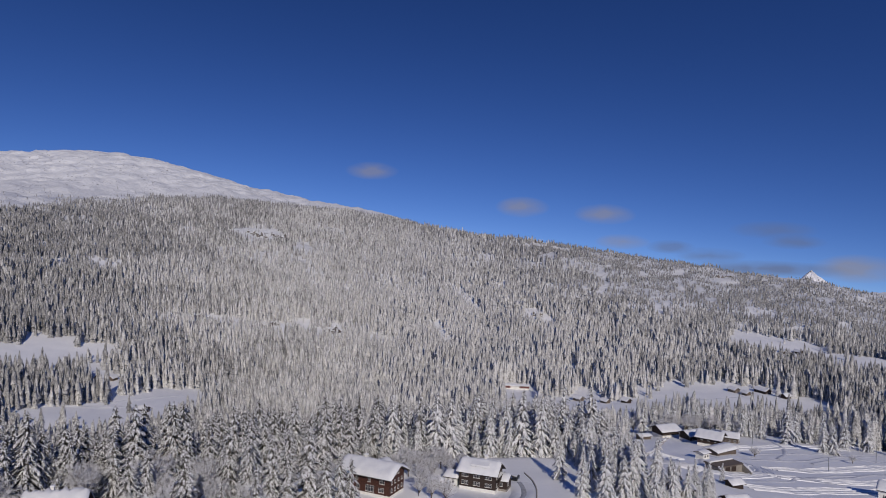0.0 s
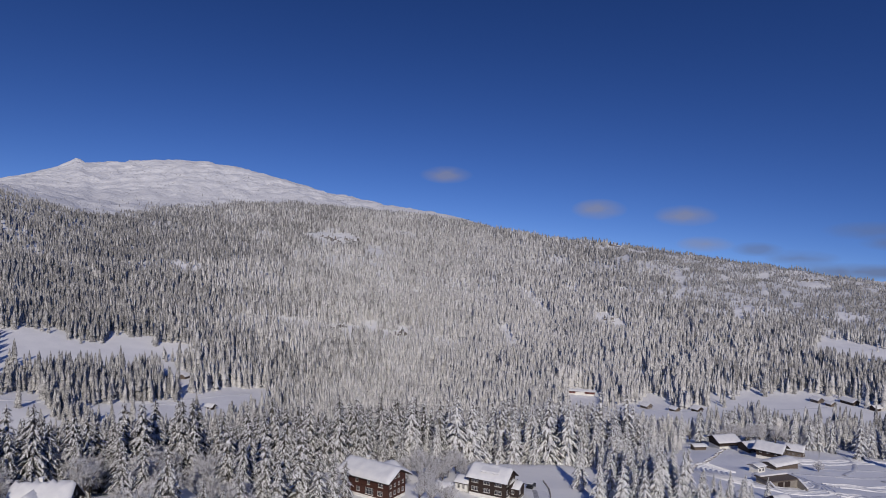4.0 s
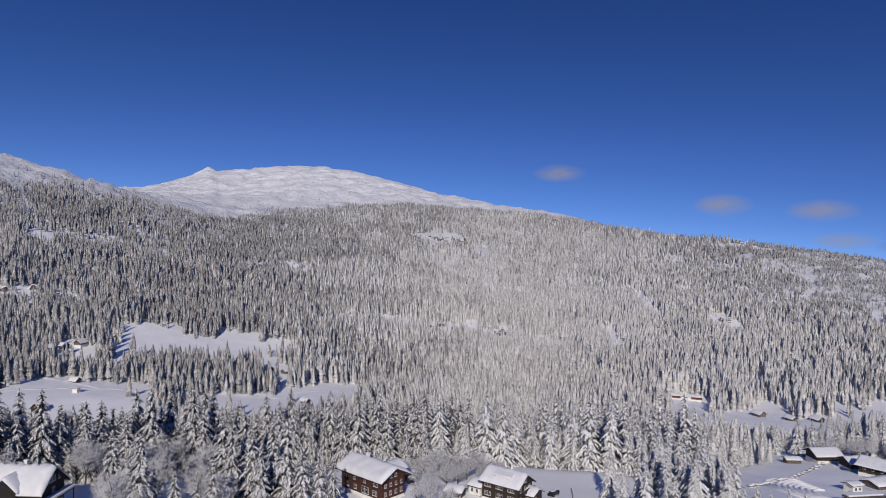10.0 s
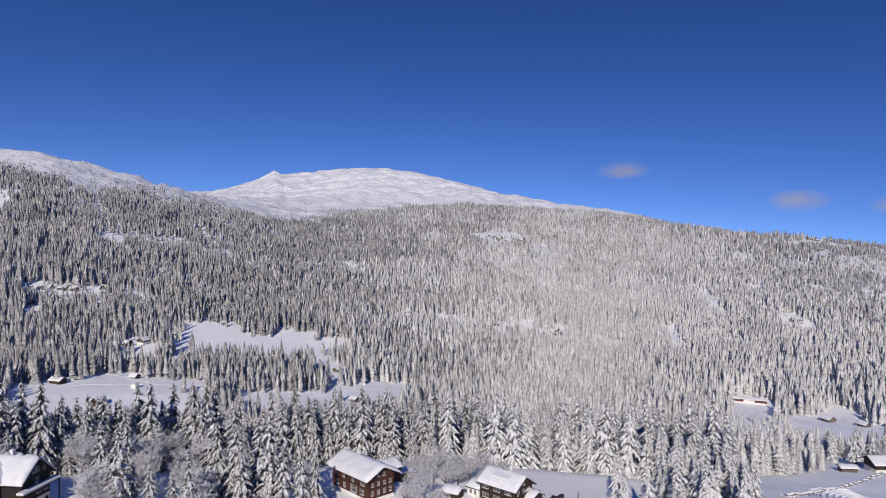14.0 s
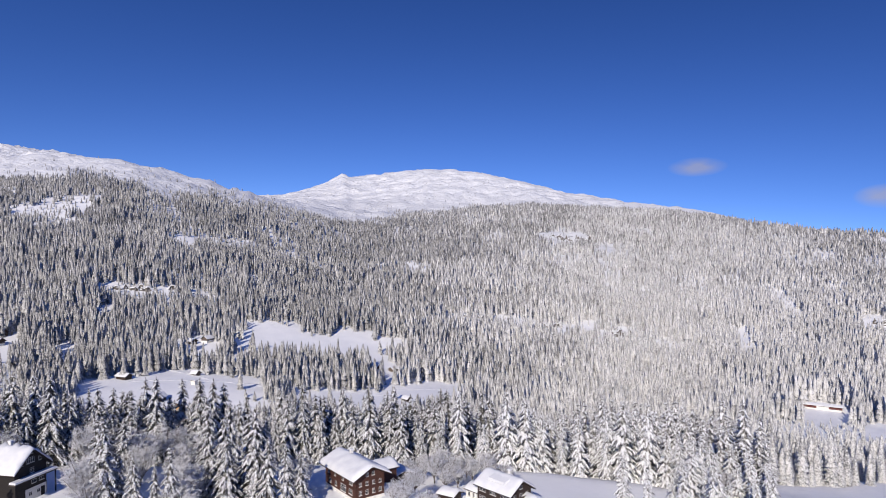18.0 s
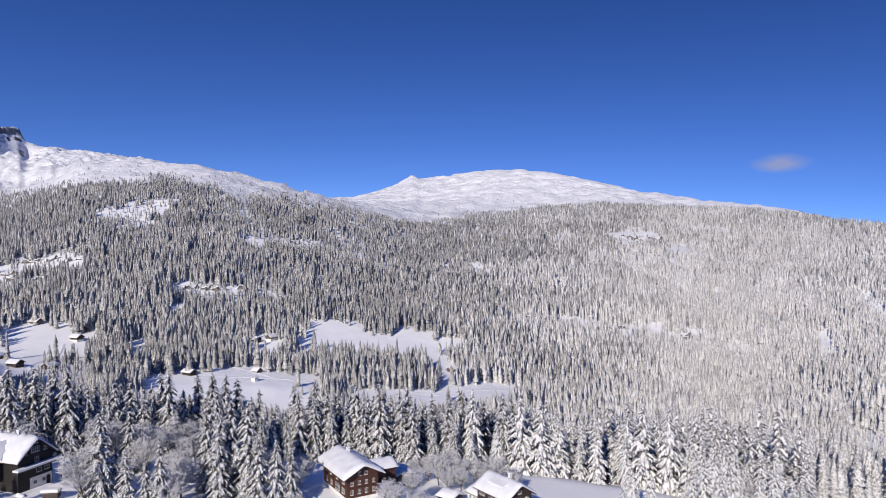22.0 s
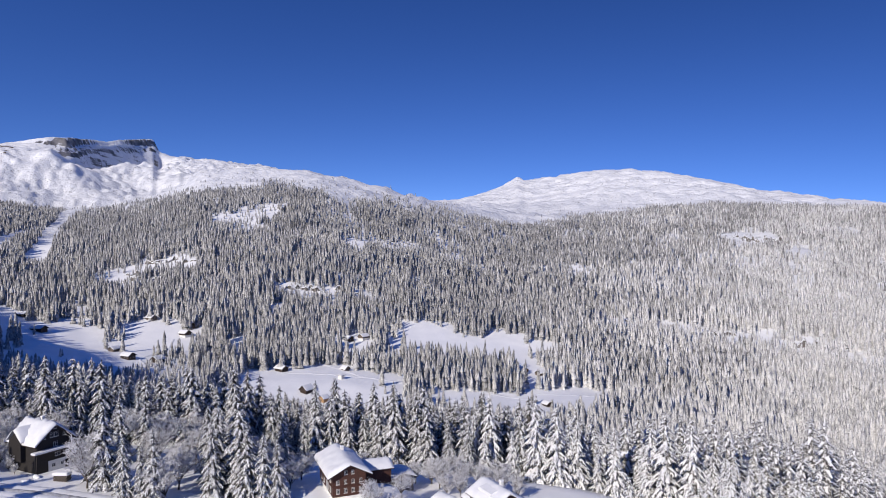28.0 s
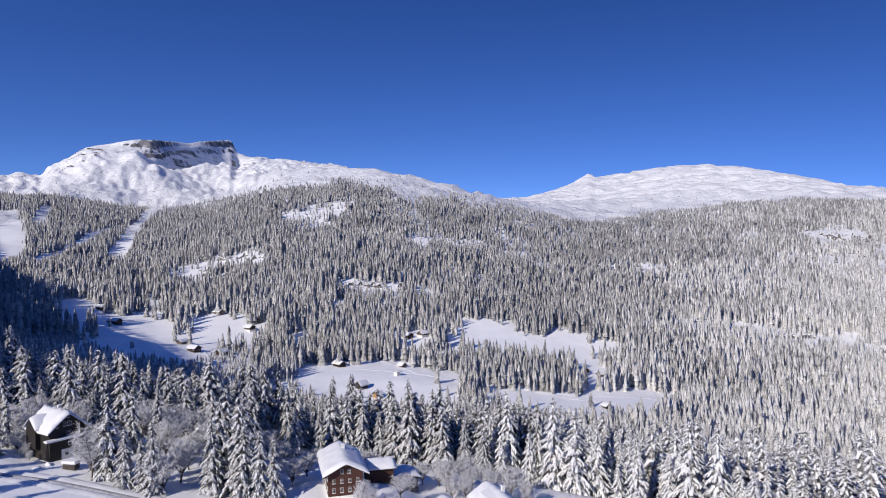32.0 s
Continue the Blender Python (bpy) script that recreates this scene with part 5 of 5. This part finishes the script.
LANE = [(-96, 98), (-80, 114), (-66, 126), (-56, 135), (-44, 144), (-37, 149), (-24, 157), (-8, 166), (10, 178), (21, 190), (26, 202), (26, 214)]
ribbon("road", LANE, 1.9, 0.2, ROAD_SNOW, "narrow ploughed lane with an icy grey surface", "road")
for off, name in ((2.3, "snow_bank"), (-2.3, "snow_bank")):
    bank = []
    for i, (x, y) in enumerate(LANE):
        a, b = LANE[max(i - 1, 0)], LANE[min(i + 1, len(LANE) - 1)]
        d = Vector((b[0] - a[0], b[1] - a[1])).normalized()
        bank.append((x - d.y * off, y + d.x * off))
    ribbon(name, bank, 3.4, 0.08, SNOW, "rounded bank of ploughed snow along the lane", "snow bank", crown=0.2)
TRACKS = [
    [(-500, 492), (-480, 520), (-455, 545), (-420, 575), (-390, 585)], [(-540, 560), (-490, 560), (-440, 560), (-400, 600), (-366, 640), (-330, 700), (-290, 770)],
    [(-372, 640), (-330, 668), (-300, 700)], [(100, 262), (118, 300), (128, 330), (140, 352)], [(150, 345), (185, 350), (215, 372), (260, 400)], [(160, 300), (190, 318), (230, 330), (270, 345)],
    [(120, 275), (150, 290), (160, 300), (178, 292)], [(165, 850), (200, 838), (250, 850), (330, 880), (400, 895)], [(-700, 470), (-660, 440), (-628, 400), (-600, 392)],
]
TRACKS += [[(104, 300), (116, 296), (130, 300), (146, 310), (152, 326), (146, 346), (134, 360)], [(150, 372), (170, 366), (196, 372), (222, 386), (250, 400)], [(150, 300), (176, 306), (204, 322), (236, 340), (280, 356)], [(190, 345), (206, 358), (232, 372), (270, 380)], [(176, 352), (190, 372), (200, 396), (206, 420)]]
for t in TRACKS:
    ribbon("track", t, 3.0 if t[0][0] > 0 else 4.0, 0.12, PATH_SNOW if t[0][0] > 0 else SNOW, "trodden and ploughed track through the snow", "track", crown=0.2 if t[0][0] > 0 else 0.5)
BUNDLES = ([(108, 292), (122, 286), (140, 292), (152, 306), (154, 326)], [(160, 318), (186, 322), (214, 336), (248, 352), (290, 366)], [(150, 296), (180, 296), (212, 306), (250, 326), (300, 340)],
           [(166, 374), (190, 384), (216, 402), (250, 412)], [(120, 258), (140, 262), (164, 274), (200, 284), (240, 300)])
for k, t in enumerate(BUNDLES):
    for n in range(5):
        d = 2.3 * n + 0.8 * math.sin(k + 2 * n)
        line = [(x - 0.5 * d + 0.7 * math.sin(x * 0.1 + n), y + d) for x, y in t]
        ribbon("ski_track", line, 0.9 + 0.2 * (n % 3), 0.05, PATH_SNOW if n % 2 else FIELD_SNOW, "narrow tracks pressed into the snow field", "track", crown=0.3)
for k in range(9):
    line = [(122 + (9 + 2.1 * k) * math.cos(q), 318 + (9 + 2.1 * k) * 1.25 * math.sin(q)) for q in (1.9, 2.4, 2.9, 3.4, 3.9, 4.4)]
    ribbon("ski_track", line, 1.1, 0.06, FIELD_SNOW, "curving tracks pressed into the snow field", "track", crown=0.6)



def lump(seed, rough):
    """An uneven stone about one metre across."""
    bm = bmesh.new()
    bmesh.ops.create_icosphere(bm, subdivisions=2, radius=0.5)
    for v in bm.verts:
        n = noise.noise(v.co * 2.1 + Vector((seed, 0, 0))) * rough + noise.noise(v.co * 5.0 + Vector((0, seed, 0))) * rough * 0.4
        v.co *= 1 + n
    return bm


def boulder(x, y, sx, sy, sz, turn, label, snow=True, name="boulder", group=""):
    top = new(name)
    top.matrix_basis = Matrix.Translation((x, y, ground_z(x, y) + sz * 0.15)) @ Matrix.Rotation(turn, 4, "Z")
    bm = lump(x * 0.31 + y, 0.5)
    bm.transform(Matrix.Diagonal((sx, sy, sz, 1)))
    part("rock", bm, ROCK, top)
    if snow:
        bm = lump(x * 0.2 + y + 9, 0.25)
        bm.transform(Matrix.Translation((0, 0, sz * 0.34)) @ Matrix.Diagonal((sx * 0.98, sy * 0.98, sz * 0.42, 1)))
        for f in bm.faces:
            f.smooth = True
        part("snow_cap", bm, SNOW, top)
    return tagged(top, label, "rock", group)


# row of stones beside the snow field of the hamlet
for k in range(24):
    t = k / 23
    x, y = 88 + 26 * t + 22 * t * t, 300 + 62 * t + 42 * t * t
    boulder(x, y, 2.3 + 0.5 * math.sin(k * 2.1), 1.9, 1.7 + 0.4 * math.sin(k * 1.3), k * 0.9, "snow-capped block in a row beside the field", group="blocks beside the field")
def rock_band(az0, az1, dist, tall, seed):
    """A broken band of rock across the slope: a ragged steep face under a lip of snow."""
    n = max(8, int(abs(math.radians(az1 - az0)) * dist / 3.0))
    top = new("rock_outcrop")
    mx, my = (float(v) for v in unpolar((az0 + az1) / 2, dist))
    mz = ground_z(mx, my)
    top.matrix_basis = Matrix.Translation((mx, my, mz))
    rows, lip = [], []
    for i in range(n + 1):
        az, u = az0 + (az1 - az0) * i / n, i / n
        d = dist + 14 * noise.noise(Vector((i * 0.21, seed, 0))) + 5 * noise.noise(Vector((i * 0.8, seed, 3)))
        h = 1.5 * tall * max(0.05, 0.45 + 1.0 * noise.noise(Vector((i * 0.33, seed, 5))) + 0.9 * noise.noise(Vector((i * 0.95, seed, 9)))) * min(1.0, 5 * u + 0.1, 5 * (1 - u) + 0.1)
        x, y = (float(v) for v in unpolar(az, d))
        z = ground_z(x, y) - 2.0
        out = Vector((HUB[0] - x, HUB[1] - y, 0)).normalized()
        col = []
        for k in range(6):
            f = k / 5
            push = (1 - f) * 2.0 + 1.3 * noise.noise(Vector((i * 0.9, k * 1.7, seed))) + (0.8 if k % 2 else -0.4)
            col.append(Vector((x, y, z + (h + 2.0) * f)) + out * push - Vector((mx, my, mz)))
        rows.append(col)
        lip.append([col[-1] + out * 0.6 + Vector((0, 0, -0.3)), col[-1] + out * 0.2 + Vector((0, 0, 1.0)), col[-1] - out * 3 + Vector((0, 0, 1.5)), col[-1] - out * 7 + Vector((0, 0, -1.5))])
    for name, grid, mat in (("rock", rows, ROCK), ("snow_cap", lip, SNOW)):
        bm = bmesh.new()
        vs = [[bm.verts.new(p) for p in col] for col in grid]
        for c0, c1 in zip(vs, vs[1:]):
            for k in range(len(c0) - 1):
                f = bm.faces.new((c0[k], c1[k], c1[k + 1], c0[k + 1]))
                f.smooth = name == "snow_cap"
        part(name, bm, mat, top)
    return tagged(top, "broken dark rock band under a lip of snow in the forest", "rock", "rock outcrops")


# rock bands on the slopes: az from and to, distance, height
for k, (az0, az1, d, h) in enumerate(((17.9, 20.0, 1172, 7), (12.2, 14.4, 1152, 9), (23.4, 26.7, 1218, 4), (4.4, 5.5, 1272, 6), (50.6, 54.0, 1112, 6), (46.4, 50.0, 1135, 6), (60.9, 62.2, 1245, 7), (62.3, 63.4, 1292, 8), (63.5, 64.9, 1318, 7), (65.2, 66.3, 1262, 6), (63.6, 64.4, 1182, 5), (-6.7, -5.6, 2415, 9), (-21.6, -20.2, 2190, 7),
                                      (64.4, 66.6, 1216, 5), (-5.4, -4.4, 1372, 8), (14.8, 19.0, 2090, 8), (10.2, 11.6, 1176, 4))):
    rock_band(az0, az1, d, h, 3.7 * k)


def snow_heap(x, y, sx, sy, sz, turn):
    bm = lump(x * 0.7 + y, 0.55)
    bm.transform(Matrix.Diagonal((sx, sy, sz, 1)))
    for f in bm.faces:
        f.smooth = True
    ob = part("snow_heap", bm, SNOW)
    ob.matrix_basis = Matrix.Translation((x, y, ground_z(x, y) + sz * 0.1)) @ Matrix.Rotation(turn, 4, "Z")
    return tagged(ob, "lumpy heap of shovelled snow in the yard", "snow heap", "shovelled snow")


for k, (x, y) in enumerate(((146, 322), (149, 325), (128, 296), (131, 298), (-70, 137), (-67, 134), (-73.5, 135))):
    snow_heap(x, y, 2.6 + 0.7 * math.sin(k * 2.1), 1.9 + 0.5 * math.sin(k * 1.2), 0.8 + 0.2 * math.sin(k * 1.9), k * 0.8)


def car(x, y, yaw):
    top = new("car")
    top.matrix_basis = pose(x, y, ground_z(x, y) + 0.05, 0, 0, yaw)
    bm = bmesh.new()
    prism(bm, [(-0.88, 0.32), (0.88, 0.32), (0.9, 0.85), (0.82, 0.98), (-0.82, 0.98), (-0.9, 0.85)], -2.1, 2.1)
    bmesh.ops.bevel(bm, geom=list(bm.edges), offset=0.07, segments=2, affect="EDGES")
    part("body", bm, VEHICLE, top)
    bm = bmesh.new()
    box(bm, -1.6, 0.9, -0.78, 0.78, 0.97, 1.48, 0.16)
    c = part("cabin", bm, GLASS, top, "dark glazed cabin")
    bm = bmesh.new()
    box(bm, -1.45, 0.6, -0.72, 0.72, 1.47, 1.62, 0.06)
    part("snow_cap", bm, SNOW, c)
    for sx in (-1.3, 1.35):
        for sy in (-0.86, 0.86):
            bm = bmesh.new()
            tube(bm, (sx, sy - 0.1, 0.32), (sx, sy + 0.1, 0.32), 0.32, 0.32, 14)
            w = part("wheel", bm, RUBBER, top)
            bm = bmesh.new()
            tube(bm, (sx, sy - 0.11, 0.32), (sx, sy + 0.11, 0.32), 0.18, 0.18, 10)
            part("rim", bm, METAL, w)
    for sy in (-0.6, 0.6):
        bm = bmesh.new()
        box(bm, 2.06, 2.13, sy - 0.18, sy + 0.18, 0.62, 0.78)
        part("headlight", bm, WHITE, top)
    return tagged(top, "dark parked car with snow on its roof beside the chalet", "car")


car(25.0, 217.0, 70)


def log_pile(x, y, yaw):
    top = new("log_pile")
    top.matrix_basis = pose(x, y, ground_z(x, y), 0, 0, yaw)
    for row in range(4):
        for k in range(9):
            bm = bmesh.new()
            c = -1.6 + 0.38 * k + 0.19 * (row % 2)
            tube(bm, (c, -0.9, 0.2 + 0.33 * row), (c, 0.9, 0.2 + 0.33 * row), 0.17, 0.17, 9)
            part("log", bm, BARK, top)
    bm = bmesh.new()
    box(bm, -2.0, 2.0, -1.1, 1.1, 1.35, 2.2, 0.4)
    part("snow_cover", bm, SNOW, top, "high cushion of snow")
    return tagged(top, "stack of logs under a high cushion of snow", "log pile")


log_pile(-63.5, 140.5, 38)


def pole(x, y, tall, arm=0.0, yaw=0.0):
    top = new("lift_pole")
    top.matrix_basis = pose(x, y, ground_z(x, y), 0, 0, yaw)
    bm = bmesh.new()
    tube(bm, (0, 0, -0.5), (0, 0, tall), 0.16, 0.10, 8)
    part("mast", bm, METAL, top)
    if arm:
        bm = bmesh.new()
        tube(bm, (-arm, 0, tall - 0.2), (arm, 0, tall - 0.2), 0.07, 0.07, 6)
        part("arm", bm, METAL, top)
    return tagged(top, "slim grey metal pole standing in the snow", "pole", "poles in the hamlet")


pole(183, 396, 8, 0.9, 30), pole(187, 325, 7, 0.8, 10), pole(240, 372, 9, 1.0, 20), pole(79, 232, 7)


def kerb(points):
    top = new("kerb_wall")
    for (x0, y0), (x1, y1) in zip(points, points[1:]):
        bm = bmesh.new()
        length, ang = math.hypot(x1 - x0, y1 - y0), math.atan2(y1 - y0, x1 - x0)
        box(bm, 0, length, -0.16, 0.16, -0.6, 0.45, 0.03)
        bm.transform(Matrix.Translation((x0, y0, ground_z(x0, y0))) @ Matrix.Rotation(ang, 4, "Z"))
        part("stone", bm, CONCRETE, top)
    return tagged(top, "low dark stone edging curving round the chalet's yard", "low wall")


kerb([(29.0 + 1.6 * math.sin(0.35 * k), 226.0 - 3.2 * k) for k in range(11)])


def ramp_garage(x, y, yaw):
    """A garage dug into the slope: brown roof deck, concrete front with two dark panels for openings, wing walls."""
    top = new("garage")
    top.matrix_basis = pose(x, y, ground_z(x, y) + 0.6, 0, 0, yaw)
    bm = bmesh.new()
    box(bm, -7, 7, -4, 4, -3, 2.6)
    part("wall", bm, CONCRETE, top, "bare concrete front")
    bm = bmesh.new()
    box(bm, -7.6, 7.6, -4.6, 4.4, 2.6, 3.0)
    part("roof_deck", bm, WOOD_GREY, top, "brown timber deck swept of snow")
    # dark panels imitate the shade inside two openings
    for u in (-1.8, 1.8):
        bm = bmesh.new()
        box(bm, u - 1.4, u + 1.4, -4.08, -3.9, 0, 2.2)
        part("gate", bm, WOOD_DARK, top, "dark panel in place of a shaded opening")
    for u in (-7.3, 7.3):
        bm = bmesh.new()
        prism(bm, [(-9, -2), (-4, -2), (-4, 2.8), (-9, 0.4)], u - 0.3, u + 0.3)
        w = part("wing_wall", bm, CONCRETE, top)
        bm = bmesh.new()
        prism(bm, [(-9, 0.4), (-4, 2.8), (-4, 3.2), (-9, 0.8)], u - 0.35, u + 0.35)
        part("snow_cover", bm, SNOW, w)
    bm = bmesh.new()
    box(bm, -7.2, 7.2, 1.2, 4.6, 3.0, 3.7, 0.3)
    part("snow_cover", bm, SNOW, top)
    return tagged(top, "half-buried concrete garage with timber deck and wing walls", "garage", "houses of the hamlet")


ramp_garage(128, 304, 25)


def snow_fence(az, dist, span):
    """A row of avalanche barriers across the slope under the cliff."""
    top = new("avalanche_fence")
    x, y = (float(v) for v in unpolar(az, dist))
    top.matrix_basis = pose(x, y, ground_z(x, y), 0, 0, az)
    for k in range(int(span / 9)):
        u = -span / 2 + 9 * k
        px, py = x + u * math.cos(radians(az)), y + u * math.sin(radians(az))
        z = ground_z(px, py) - ground_z(x, y)
        bm = bmesh.new()
        box(bm, u, u + 9.3, -0.4, 0.4, z - 1.0, z + 3.2)
        part("panel", bm, WOOD_GREY, top)
        bm = bmesh.new()
        tube(bm, (u, 0.3, z - 2.0), (u, 0.8, z + 3.4), 0.3, 0.25, 6)
        part("post", bm, METAL, top)
    return tagged(top, "long brown avalanche fence across the open snow slope", "fence", "avalanche fences")


for az, d, span in ((75.5, 3300, 130), (75.8, 3220, 140), (76.1, 3140, 150)):
    snow_fence(az, d, span)


# ---- thin clouds and a painted haze band low over the ridge ----
def cloud_material(name, seed, dense, tone):
    m = bpy.data.materials.new(name)
    m.use_nodes = True
    n, k = m.node_tree.nodes, m.node_tree.links
    n.remove(n["Principled BSDF"])
    tc, t, grad, mp = n.new("ShaderNodeTexCoord"), n.new("ShaderNodeTexNoise"), n.new("ShaderNodeTexGradient"), n.new("ShaderNodeMapping")
    t.inputs["Scale"].default_value, t.inputs["Detail"].default_value = 0.007, 2.5
    mp.inputs["Location"].default_value, mp.inputs["Scale"].default_value = (seed, 0, 0), (0.6, 1, 1.1)
    k.new(tc.outputs["Object"], mp.inputs[0])
    k.new(mp.outputs[0], t.inputs["Vector"])
    grad.gradient_type = "SPHERICAL"
    uv = n.new("ShaderNodeMapping")
    uv.inputs["Location"].default_value, uv.inputs["Scale"].default_value = (-1, 0, -1), (2, 0, 2)
    k.new(tc.outputs["Generated"], uv.inputs[0])
    k.new(uv.outputs[0], grad.inputs[0])
    mul, r = n.new("ShaderNodeMath"), n.new("ShaderNodeMapRange")
    mul.operation = "MULTIPLY"
    k.new(t.outputs[0], mul.inputs[0]), k.new(grad.outputs[0], mul.inputs[1])
    r.inputs[1].default_value, r.inputs[2].default_value, r.inputs[4].default_value = 0.04, 0.40, dense
    k.new(mul.outputs[0], r.inputs[0])
    # emission stands in for the daylight on the cloud
    mix, glow, clear = n.new("ShaderNodeMixShader"), n.new("ShaderNodeEmission"), n.new("ShaderNodeBsdfTransparent")
    glow.inputs[0].default_value = (*tone, 1)
    k.new(r.outputs[0], mix.inputs[0]), k.new(clear.outputs[0], mix.inputs[1]), k.new(glow.outputs[0], mix.inputs[2])
    k.new(mix.outputs[0], n["Material Output"].inputs[0])
    return m


PINK, GREY = (0.43, 0.40, 0.42), (0.20, 0.25, 0.42)
# az, steepness, width and height in degrees, density, colour
for k, (az, up, w, h, dense, tone) in enumerate((
        (7.2, 0.101, 5.0, 1.7, 0.5, PINK), (-5.6, 0.053, 5.0, 2.0, 0.55, PINK), (-12.4, 0.045, 5.6, 2.0, 0.55, PINK), (-13.9, 0.006, 5.0, 1.5, 0.5, PINK), (-17.6, 0.000, 4.4, 1.3, 0.5, GREY),
        # the entry 14 degrees wide paints haze along the horizon, not a cloud
        (-20.6, -0.010, 6.0, 1.5, 0.5, GREY), (-25.1, 0.026, 7.0, 1.6, 0.45, GREY), (-26.6, 0.011, 5.0, 1.3, 0.55, GREY), (-24.6, -0.026, 14.0, 1.5, 0.75, GREY), (-31.0, -0.022, 7.0, 2.4, 0.6, PINK))):
    r = 4650.0
    x, y = unpolar(az, r)
    z = EYE_Z + up * r
    ww, hh = math.radians(w) * r, math.radians(h) * r
    bm = bmesh.new()
    vs = [bm.verts.new((math.cos(t) * ww / 2 * s, 30 * (1 - s) * math.sin(3 * t), math.sin(t) * hh / 2 * s)) for s in (1.0, 0.5) for t in [2 * math.pi * i / 24 for i in range(24)]]
    c = bm.verts.new((0, -20, 0))
    for i in range(24):
        j = (i + 1) % 24
        bm.faces.new((vs[i], vs[j], vs[24 + j], vs[24 + i])), bm.faces.new((vs[24 + i], vs[24 + j], c))
    ob = part("cloud", bm, cloud_material("thin_cloud_and_haze", k * 300.0, dense, tone))
    ob.matrix_basis = pose(float(x), float(y), z, 0, 0, az)
    ob.visible_shadow = False
    tagged(ob, "thin wisp of pinkish cloud above the ridge" if tone is PINK else "thin blue-grey cloud and painted haze low over the ridge", "cloud", kind="structure")


PEAK_SNOW = material("windblown_snow", (0.80, 0.80, 0.82), 0.7, second=(0.66, 0.67, 0.72), scale=0.02, third=(0.16, 0.15, 0.15), third_scale=0.035, third_low=0.56, third_high=0.60, bump=0.6, bump_scale=0.05)


def distant_peak(az, dist, top, half, drop):
    """A small snowy peak far beyond the ridge."""
    rng = np.random.default_rng(77)
    bm = bmesh.new()
    rings = []
    for k, f in enumerate((1.0, 0.72, 0.48, 0.27, 0.12)):
        ring = []
        for i in range(18):
            t = 2 * math.pi * i / 18
            q = half * f * (1 + 0.28 * math.cos(2 * t) + rng.normal(0, 0.10))
            ring.append(bm.verts.new((q * math.cos(t), q * math.sin(t) * 0.7, -drop * f ** 0.85 + rng.normal(0, 5.0 * f + 1.5))))
        rings.append(ring)
    tip = bm.verts.new((0, 0, 0))
    for a, b in zip(rings, rings[1:]):
        for i in range(18):
            bm.faces.new((a[i], a[(i + 1) % 18], b[(i + 1) % 18], b[i]))
    for i in range(18):
        bm.faces.new((rings[-1][i], rings[-1][(i + 1) % 18], tip))
    ob = part("distant_peak", bm, PEAK_SNOW)
    x, y = unpolar(az, dist)
    ob.matrix_basis = pose(float(x), float(y), top, 0, 0, az)
    return tagged(ob, "small snowy peak far beyond the wooded ridge", "mountain", kind="structure")


distant_peak(-27.8, 4500, -52.0, 170, 150)
